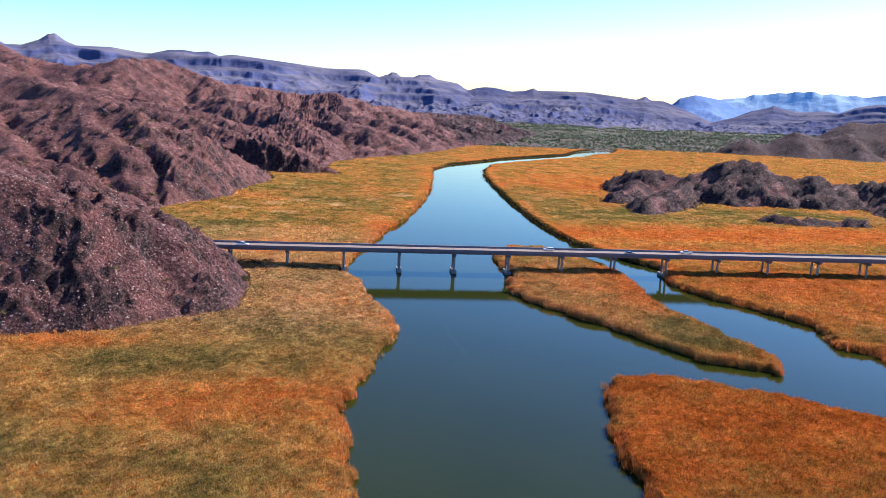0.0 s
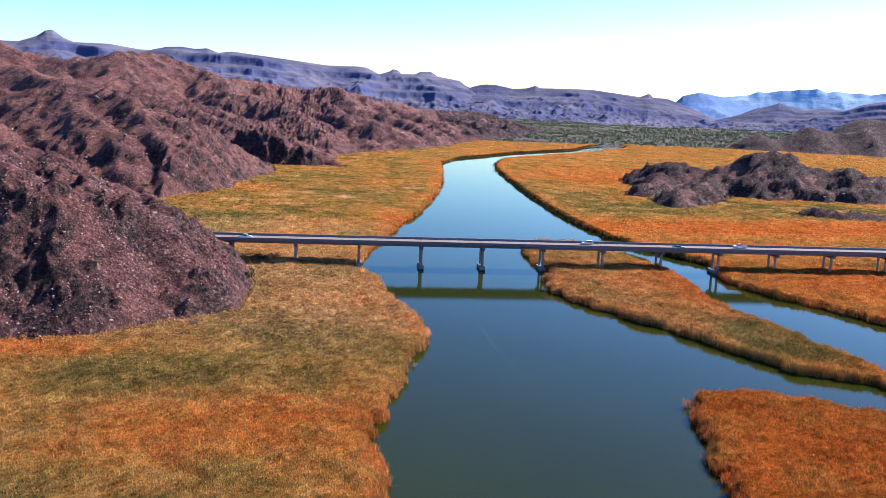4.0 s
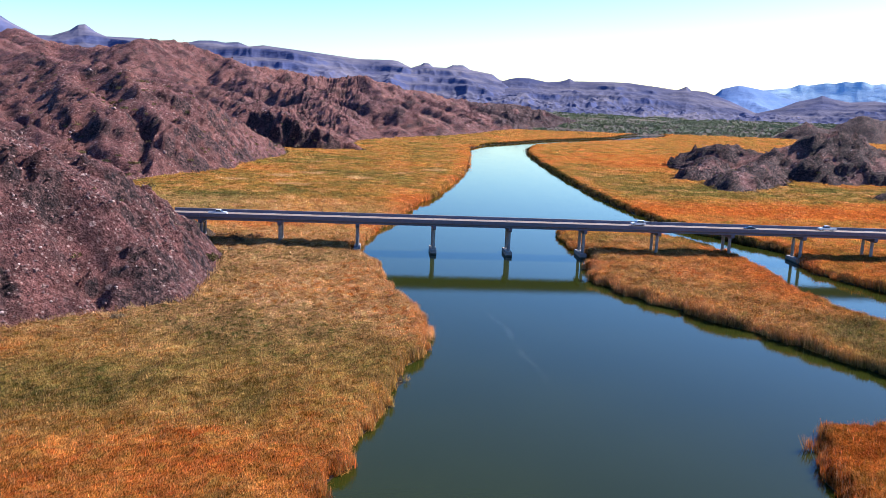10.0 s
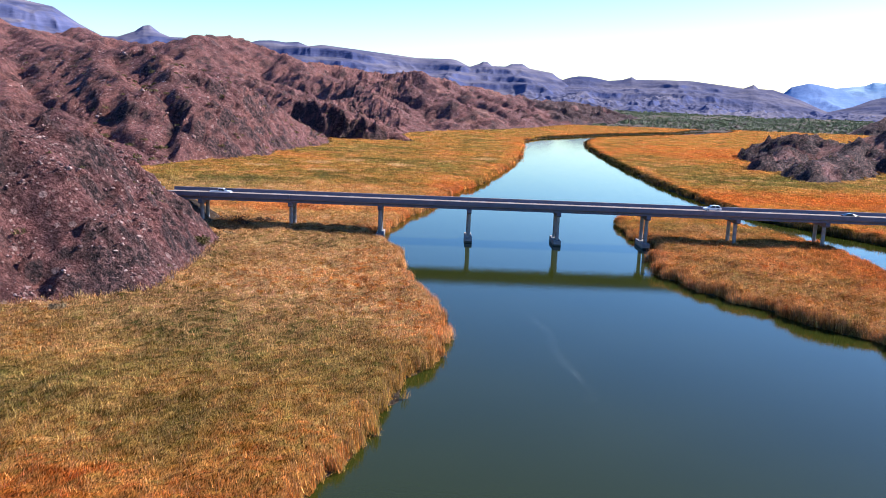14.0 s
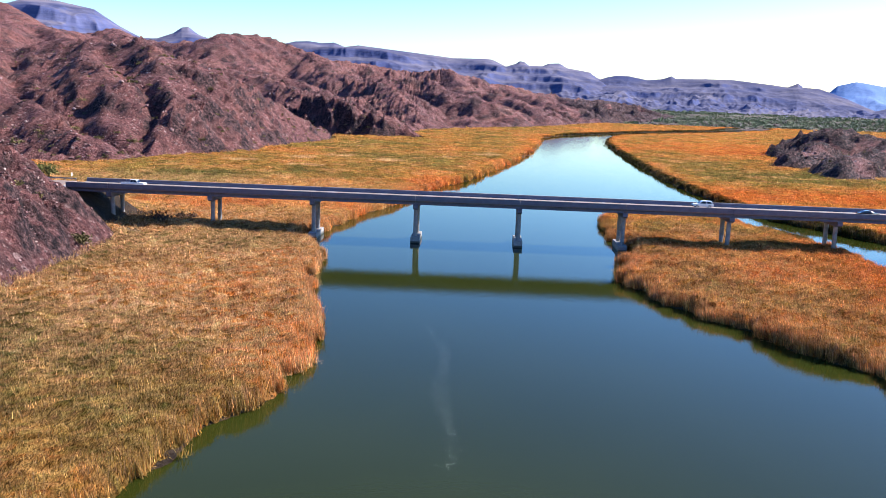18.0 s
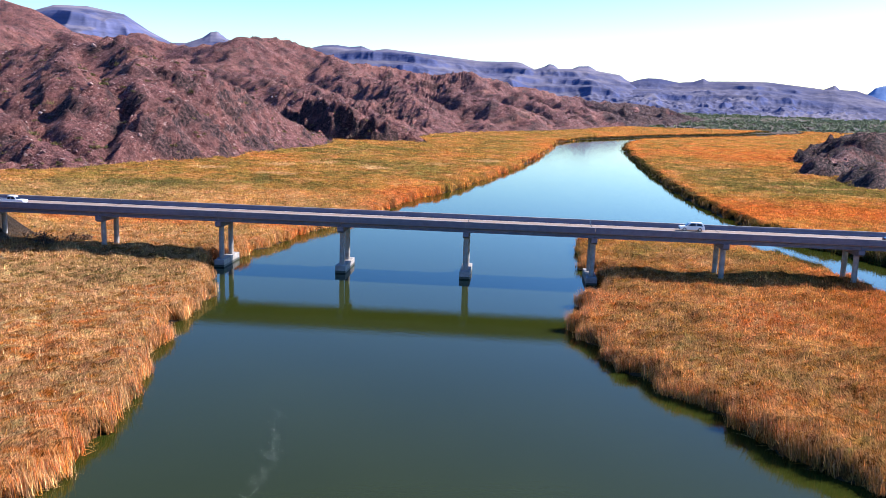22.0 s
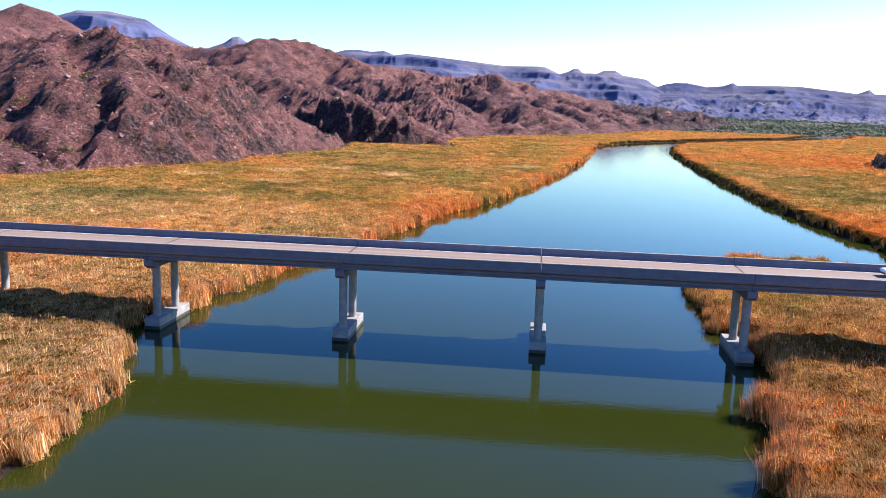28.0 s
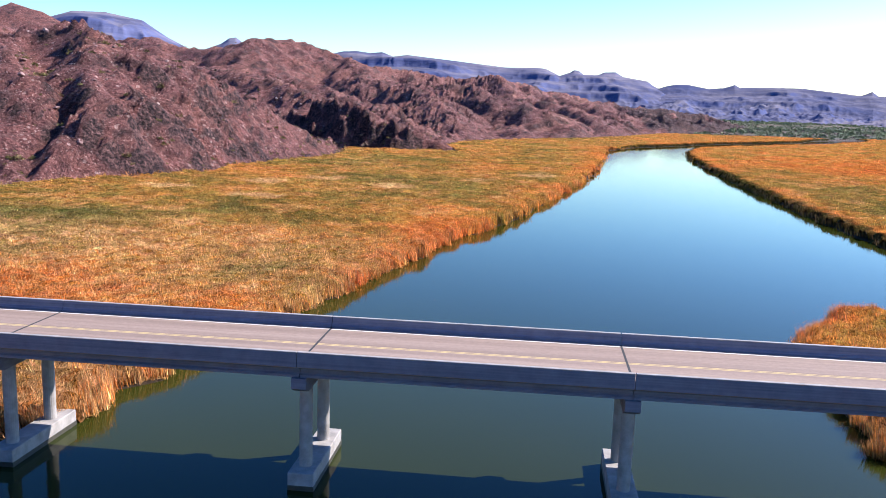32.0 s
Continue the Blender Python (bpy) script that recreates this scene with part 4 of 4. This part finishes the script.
def leafy(name, label, category, x, y, size, leaves, leaf, mat, seed, flat=0.75):
    """Crowns of many small leaf clumps, one at each place."""
    rng = np.random.default_rng(seed)
    z, _, _ = ground_height(x, y)
    n = len(x)
    way = rng.standard_normal((n, leaves, 3))
    way /= np.linalg.norm(way, axis=-1, keepdims=True)
    way[..., 2] = np.abs(way[..., 2])
    lobes = 1 + 0.35 * np.sin(way[..., 0] * 5 + rng.uniform(0, 6, (n, 1))) * np.cos(way[..., 1] * 4 + rng.uniform(0, 6, (n, 1)))
    c = way * (size[:, None] * lobes * rng.uniform(0.45, 1.0, (n, leaves)))[..., None]
    c[..., 2] *= flat
    c = c + np.stack([x, y, z + size * 0.12], 1)[:, None]
    s = (size[:, None] * leaf * rng.uniform(0.5, 1.3, (n, leaves)))[..., None]
    a, b = rng.standard_normal((n, leaves, 3)), rng.standard_normal((n, leaves, 3))
    v = np.stack([c + a * s, c + b * s, c - (a + b) * s * 0.7], 2).reshape(-1, 3)
    return tagged(new(name, mesh_from(name, v, np.arange(len(v)).reshape(-1, 3), mat)), label, category, kind="stuff")


def scatter(x0, y0, x1, y1, count, seed, test):
    rng = np.random.default_rng(seed)
    x, y = rng.uniform(x0, x1, count), rng.uniform(y0, y1, count)
    z, rock, shore = ground_height(x, y)
    k = test(x, y, z, rock, shore)
    return x[k], y[k], rng.random(k.sum())


sx, sy, sr = scatter(-210, 160, -95, 420, 150, 36, lambda x, y, z, rock, shore: (rock > 0.8) & (fbm(x / 40, y / 40, 421, 3) > 0.0))
leafy("desert_shrubs", "broad olive and tan bushes on the slope of the hill", "shrubs", sx, sy, 1.3 + 1.5 * sr, 130, 0.1, SHRUB, 37, 0.6)
stones("stones", "loose mauve and grey stones on the scree of the near spur", -170, -115, -52, 0, 30000, 0.1, 0.5, STONE, 3)
stones("stones", "loose stones on the red-brown hillside", -330, 140, -60, 560, 6000, 0.25, 1.3, STONE, 4)
stones("stones", "dark stones on the low rocky mounds", 180, 160, 520, 440, 2500, 0.3, 1.4, STONE, 5)
sx, sy, sr = scatter(-330, -130, -50, 620, 1300, 6, lambda x, y, z, rock, shore: (rock > 0.8) & (fbm(x / 30, y / 30, 401, 3) > -0.1) & ~((np.abs(y - 4.7) < 14) & (x < -74)))
leafy("desert_shrubs", "dry olive desert shrubs dotted over the slopes", "shrubs", sx, sy, 0.5 + 1.2 * sr ** 2, 46, 0.16, SHRUB, 7)
sx, sy, sr = scatter(-200, 120, -60, 560, 900, 16, lambda x, y, z, rock, shore: (rock > 0.3) & (z < 14))
leafy("desert_shrubs", "olive shrubs along the foot of the hills", "shrubs", sx, sy, 0.7 + 1.2 * sr ** 2, 56, 0.15, SHRUB, 17)
sx, sy, sr = scatter(-800, 400, 500, 1750, 6500, 8, lambda x, y, z, rock, shore: (shore > 8) & (rock > 0.5))
leafy("desert_shrubs", "far grey-brown scrub below the hills", "shrubs", sx, sy, 0.8 + 1.6 * sr ** 2, 14, 0.3, GREY_SCRUB, 9)
sx, sy, sr = scatter(60, 1120, 1900, 3300, 22000, 10, lambda x, y, z, rock, shore: (rock < 0.4) & (fbm(x / 160, y / 160, 411, 3) > -0.25))
leafy("far_woods", "green cottonwood and mesquite woods across the far valley floor", "trees", sx, sy, 1.8 + 2.8 * sr, 14, 0.28, TREE_LEAF, 11, 1.0)
sx, sy, sr = scatter(100, 1000, 1500, 1800, 2600, 12, lambda x, y, z, rock, shore: (rock < 0.4) & (shore > 10))
leafy("far_scrub", "grey-brown brush in front of the far woods", "shrubs", sx, sy, 1.2 + 1.6 * sr, 20, 0.26, GREY_SCRUB, 13)
sx, sy, sr = scatter(180, 150, 560, 900, 700, 14, lambda x, y, z, rock, shore: (rock > 0.15) & (z < 12))
leafy("desert_shrubs", "dark olive brush round the rocky mounds", "shrubs", sx, sy, 0.8 + 1.5 * sr ** 2, 44, 0.17, SHRUB, 15)


# ---- foam on the water ----
FOAM = plain("pale_foam", (0.55, 0.56, 0.5), 0.8)
rng = np.random.default_rng(21)
fu = rng.random(240)
fx, fy = np.interp(fu, [0, 0.4, 1], [13.0, 12.0, 9.5]) + rng.normal(0, 0.45, 240) + 0.7 * np.sin(fu * 11), -118 + 46 * fu + rng.normal(0, 1.0, 240)
fs, fa = rng.uniform(0.012, 0.045, 240), rng.uniform(0, 6.3, (240, 1)) + np.arange(4)[None] * np.pi / 2
fv = np.stack([fx[:, None] + np.cos(fa) * fs[:, None] * 1.6, fy[:, None] + np.sin(fa) * fs[:, None], np.full((240, 4), 0.006)], -1)
tagged(new("foam_flecks", mesh_from("foam_flecks", fv.reshape(-1, 3), np.arange(960).reshape(-1, 4), FOAM)), "thin trail of pale foam flecks on the river", "foam", kind="stuff")


# ---- bridge ----
SPAN, DECK, WIDE = 24.0, 10.2, 10.9          # length between piers, height of the road surface, width
FIRST, LAST = -3, 15             # numbers of the first and last pier
bridge = tagged(new("bridge"), "long low concrete girder road bridge on paired round columns", "bridge")
CURB = [(0.0, 11.1), (0.28, 11.1), (0.34, 10.55), (0.48, 10.35), (0.48, 10.0), (0.0, 10.0)]


def bridge_span(x0, x1):
    a, b = x0 + 0.03, x1 - 0.03
    part("deck_slab", box(a, 0.1, 9.92, b, WIDE - 0.1, 10.2), ROAD, bridge, "worn pinkish-grey road deck")
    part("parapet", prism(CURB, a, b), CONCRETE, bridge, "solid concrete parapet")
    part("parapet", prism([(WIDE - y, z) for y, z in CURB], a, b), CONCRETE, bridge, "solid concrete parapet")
    # Pale strip added along each parapet top in place of sunlight.
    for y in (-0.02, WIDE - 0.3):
        part("sunlit_top_strip", box(a, y, 11.06, b, y + 0.32, 11.14), PALE_CONCRETE, bridge, "pale strip that paints sunlight on the parapet top", 0.02)
    for y in (1.0, 3.97, 6.93, 9.9):
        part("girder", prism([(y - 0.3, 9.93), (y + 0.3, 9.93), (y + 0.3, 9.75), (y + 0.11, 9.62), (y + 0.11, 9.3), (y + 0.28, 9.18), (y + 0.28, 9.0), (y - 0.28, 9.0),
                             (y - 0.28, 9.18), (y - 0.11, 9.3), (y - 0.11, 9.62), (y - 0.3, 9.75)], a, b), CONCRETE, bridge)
    for y in (0.85, 9.88):
        part("edge_line", box(a, y, 10.19, b, y + 0.17, 10.206), WHITE_LINE, bridge)
    for y in (5.25, 5.53):
        part("centre_line", box(a, y, 10.19, b, y + 0.12, 10.206), YELLOW_LINE, bridge)


def bridge_pier(k):
    x = SPAN * k
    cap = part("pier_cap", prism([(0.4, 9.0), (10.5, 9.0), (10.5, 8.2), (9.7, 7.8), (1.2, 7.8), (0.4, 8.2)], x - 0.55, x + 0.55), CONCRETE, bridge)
    for y in (2.6, 7.9):
        part("column", rod((x, y, 0.6), (x, y, 7.95), 0.5, seg=20), PALE_CONCRETE, cap)
    part("footing", box(x - 1.0, 1.0, -2.4, x + 1.0, 10.2, 1.4), PALE_CONCRETE, cap, "pale concrete footing block in the water", 0.06)
    part("waterline_band", box(x - 1.014, 0.986, -1.0, x + 1.014, 10.214, 0.4), ALGAE, cap, "dark wet stain round the footing")
    part("expansion_joint", box(x - 0.09, 0.48, 10.1, x + 0.09, WIDE - 0.48, 10.208), JOINT, bridge)


for k in range(FIRST, LAST):
    bridge_span(SPAN * k, SPAN * (k + 1))
    bridge_pier(k)
bridge_span(-82, SPAN * FIRST)
part("abutment", box(-84.5, -0.4, 5.0, -82, WIDE + 0.4, 9.9), PALE_CONCRETE, bridge)

me_bm = box(-300, 0.4, 9.6, -84.4, WIDE - 0.4, 10.2)
road = part("road", me_bm, ROAD, None, "two-lane desert road on a bench above the marsh")
tagged(road, category="road", kind="structure")


# ---- cars ----
GLASS = plain("dark_car_glass", (0.02, 0.024, 0.028), 0.08, 0, 0.05)
TYRE = plain("tyre_rubber", (0.02, 0.02, 0.02), 0.9)
RIM = plain("alloy_rim", (0.5, 0.5, 0.52), 0.35, 0.9)
LAMP = plain("clear_headlight", (0.75, 0.75, 0.72), 0.15)
TAIL = plain("red_tail_light", (0.35, 0.015, 0.012), 0.25)
TRIM = plain("black_car_trim", (0.03, 0.03, 0.032), 0.5)


def side_prism(outline, y0, y1, pinch=0.0, bm=None):
    """An outline in (x, z), drawn out along y; what stands above the belt leans in by pinch."""
    bm = bm or bmesh.new()
    belt = 0.95
    def place(x, y, z, way):
        return (x, y + way * pinch * max(0.0, z - belt), z)
    a, b = [bm.verts.new(place(x, y0, z, 1)) for x, z in outline], [bm.verts.new(place(x, y1, z, -1)) for x, z in outline]
    bm.faces.new(a), bm.faces.new(b[::-1])
    for i in range(len(a)):
        j = (i + 1) % len(a)
        bm.faces.new((a[j], a[i], b[i], b[j]))
    bmesh.ops.recalc_face_normals(bm, faces=bm.faces[:])
    return bm


def wheel(x, y, r, car):
    side = 1 if y > 0 else -1
    tyre = part("wheel", rod((x, y - 0.11, r), (x, y + 0.11, r), r, seg=20), TYRE, car)
    part("rim", rod((x, y + side * 0.10, r), (x, y + side * 0.125, r), r * 0.64, seg=16), RIM, tyre)


def make_car(name, label, paint, long, body, cabin, windows):
    """A car whose front points to +x, with its middle at the origin."""
    car = tagged(new(name), label, "car", "cars on the bridge")
    part("body", side_prism(body, -0.9, 0.9), paint, car, bevel=0.04)
    part("cabin", side_prism(cabin, -0.86, 0.86, 0.28), paint, car, bevel=0.03)
    for outline in windows:
        for y0, y1 in ((-0.875, -0.6), (0.6, 0.875)):
            part("side_window", side_prism(outline, y0, y1, 0.28), GLASS, car)
    for name_, (ax, az), (bx, bz) in (("windscreen", cabin[-1], cabin[-2]), ("rear_window", cabin[0], cabin[1])):
        out = 0.02 if name_ == "windscreen" else -0.02
        bm = bmesh.new()
        corners = [(ax + out, -0.72, az + 0.06), (ax + out, 0.72, az + 0.06), (bx + out, 0.6, bz - 0.05), (bx + out, -0.6, bz - 0.05)]
        front = [bm.verts.new(c) for c in corners]
        back = [bm.verts.new((c[0] - 3 * out, c[1], c[2] - 0.02)) for c in corners]
        bm.faces.new(front), bm.faces.new(back[::-1])
        for i in range(4):
            bm.faces.new((front[i], back[i], back[(i + 1) % 4], front[(i + 1) % 4]))
        bmesh.ops.recalc_face_normals(bm, faces=bm.faces[:])
        part(name_, bm, GLASS, car)
    for x in (-0.3 * long, 0.31 * long):
        for y in (-0.82, 0.82):
            wheel(x, y, 0.36, car)
    for y in (-0.7, 0.7):
        part("headlight", box(long / 2 - 0.12, y - 0.17, 0.66, long / 2 + 0.015, y + 0.17, 0.8), LAMP, car, bevel=0.02)
        part("tail_light", box(-long / 2 - 0.015, y - 0.12, 0.68, -long / 2 + 0.1, y + 0.12, 0.9), TAIL, car, bevel=0.02)
    for x in (long / 2, -long / 2):
        part("bumper", box(x - 0.1, -0.86, 0.34, x + 0.06, 0.86, 0.52), TRIM, car, bevel=0.03)
    return car


WHITE_PAINT, BLACK_PAINT = plain("white_car_paint", (0.72, 0.72, 0.71), 0.25, 0, 0.03), plain("black_car_paint", (0.02, 0.021, 0.024), 0.2, 0, 0.1)
suv = make_car("suv", "white family car on the bridge road", WHITE_PAINT, 4.7,
               [(-2.35, 0.32), (2.3, 0.32), (2.35, 0.6), (2.25, 0.88), (1.2, 1.0), (-2.3, 1.02), (-2.36, 0.7)],
               [(-2.2, 0.98), (-1.85, 1.62), (0.25, 1.66), (1.2, 0.98)][::1],
               [[(-1.95, 1.04), (-1.66, 1.5), (-0.75, 1.54), (-0.75, 1.04)], [(-0.62, 1.04), (-0.62, 1.54), (0.2, 1.54), (0.85, 1.04)]])
truck = make_car("pickup_truck", "white pickup truck with an open bed", WHITE_PAINT, 5.6,
                 [(-2.8, 0.42), (2.75, 0.42), (2.8, 0.75), (2.7, 1.05), (1.5, 1.12), (0.6, 1.12), (-0.75, 1.12), (-2.78, 1.12), (-2.82, 0.7)],
                 [(-0.72, 1.08), (-0.6, 1.78), (0.75, 1.8), (1.5, 1.08)],
                 [[(-0.55, 1.14), (-0.46, 1.66), (0.1, 1.68), (0.1, 1.14)], [(0.22, 1.14), (0.22, 1.68), (0.68, 1.68), (1.2, 1.14)]])
part("bed", box(-2.65, -0.74, 0.95, -0.85, 0.74, 1.13), TRIM, truck, "dark open load bed")
sedan = make_car("sedan", "black saloon car on the bridge road", BLACK_PAINT, 4.6,
                 [(-2.3, 0.3), (2.25, 0.3), (2.3, 0.55), (2.2, 0.8), (1.1, 0.95), (-1.6, 0.98), (-2.26, 0.92), (-2.32, 0.6)],
                 [(-1.75, 0.94), (-1.0, 1.4), (0.15, 1.42), (1.1, 0.93)],
                 [[(-1.35, 0.99), (-0.9, 1.3), (-0.42, 1.33), (-0.42, 0.99)], [(-0.3, 0.99), (-0.3, 1.33), (0.1, 1.33), (0.7, 0.99)]])
truck.matrix_world = pose(-67, 3.0, DECK)
suv.matrix_world = pose(67, 7.9, DECK, 0, 0, 180)
sedan.matrix_world = pose(103, 3.0, DECK)
tagged(copy_thing(truck, pose(131, 7.9, DECK, 0, 0, 180)), "white pickup truck driving over the marsh")


# ---- bushes by the road ----
TWIG = plain("dry_twig", (0.12, 0.08, 0.055), 0.9)
DARK_LEAF = island_material("dark_bush_leaf", [(0.0, (0.04, 0.026, 0.02)), (0.6, (0.09, 0.055, 0.04)), (1.0, (0.16, 0.1, 0.06))])
GREEN_LEAF = island_material("green_bush_leaf", [(0.0, (0.06, 0.075, 0.02)), (0.6, (0.13, 0.14, 0.035)), (1.0, (0.22, 0.19, 0.06))])
TAN_LEAF = island_material("tan_bush_leaf", [(0.0, (0.12, 0.085, 0.05)), (0.6, (0.24, 0.17, 0.09)), (1.0, (0.34, 0.25, 0.13))])


def bush(label, x, y, size, high, leaves, mat, seed):
    rng = np.random.default_rng(seed)
    z = float(max(0, ground_height(np.array([x]), np.array([y]))[0][0])) if x > -76 else 9.7
    thing = tagged(new("bush"), label, "bush")
    thing.location = (x, y, z)
    bm = bmesh.new()
    lobes = []
    for i in range(9):
        a, r = rng.uniform(0, 6.3), size * rng.uniform(0.25, 0.8)
        tip = (math.cos(a) * r, math.sin(a) * r, high * rng.uniform(0.45, 0.85))
        rod((0.1 * math.cos(a), 0.1 * math.sin(a), -0.2), tip, 0.06, bm, 0.015, 5)
        lobes.append(tip)
    part("stems", bm, TWIG, thing)
    lobes = np.array(lobes)[rng.integers(0, 9, leaves)]
    c = lobes + rng.standard_normal((leaves, 3)) * np.array((size * 0.24, size * 0.24, high * 0.17))
    c[:, 2] = np.maximum(c[:, 2], 0.15)
    a, b = rng.standard_normal((leaves, 3)) * 0.16, rng.standard_normal((leaves, 3)) * 0.16
    v = np.stack([c + a, c + b, c - (a + b) * 0.7], 1).reshape(-1, 3)
    ob = new("foliage", mesh_from("foliage", v, np.arange(len(v)).reshape(-1, 3), mat))
    ob.parent = thing
    return thing


bush("dark bare-twigged bush beside the bridge pier", -62, 4, 3.2, 3.6, 900, DARK_LEAF, 1)
bush("dark brown bush in the shade of the bridge", -56, 9, 3.0, 3.2, 800, DARK_LEAF, 2)
bush("dark brown bush at the edge of the reeds", -67, 10, 2.6, 3.0, 700, DARK_LEAF, 3)
bush("bright green bush beside the road", -95, 15, 3.4, 3.6, 1100, GREEN_LEAF, 4)
bush("olive bush beside the road", -104, 17, 2.6, 2.6, 800, GREEN_LEAF, 5)
bush("tan dry bush at the foot of the spur", -62, -12, 2.2, 2.2, 600, TAN_LEAF, 6)
bush("tan dry bush at the foot of the spur", -59, -28, 1.9, 1.8, 500, TAN_LEAF, 7)
bush("dark olive bush against the rocky spur", -61, -36, 2.0, 2.0, 600, SHRUB, 8)
bush("rust-coloured bush below the scree", -70, -89, 2.0, 2.4, 600, TAN_LEAF, 9)

# ---- road furniture ----
STEEL = plain("galvanised_steel", (0.45, 0.46, 0.47), 0.45, 0.8, 0.1)
WHITE_PANEL = plain("white_sign_panel", (0.75, 0.75, 0.73), 0.5, 0, 0.05)
sign = tagged(new("road_sign"), "small white sign on a steel post by the bridge end", "sign")
sign.location = (-86.5, 12.2, 9.7)
part("post", rod((0, 0, -0.5), (0, 0, 2.2), 0.04), STEEL, sign)
part("panel", box(-0.03, -0.3, 1.4, 0.03, 0.3, 2.3), WHITE_PANEL, sign, bevel=0.01)
for y in (0.1, WIDE - 0.1):
    rail = tagged(new("guard_rail"), "galvanised guard rail along the road bench", "guard rail", "guard rails")
    rail.location = (-84.6, y, 10.2)
    part("beam", prism([(-0.03, 0.42), (0.05, 0.47), (-0.03, 0.56), (0.05, 0.65), (-0.03, 0.72), (-0.06, 0.72), (0.02, 0.65), (-0.06, 0.56), (0.02, 0.47), (-0.06, 0.42)], -22, 0), STEEL, rail)
    for i in range(9):
        part("post", box(-0.3 - 2.6 * i, -0.12, -0.6, -0.15 - 2.6 * i, -0.07, 0.74), STEEL, rail)
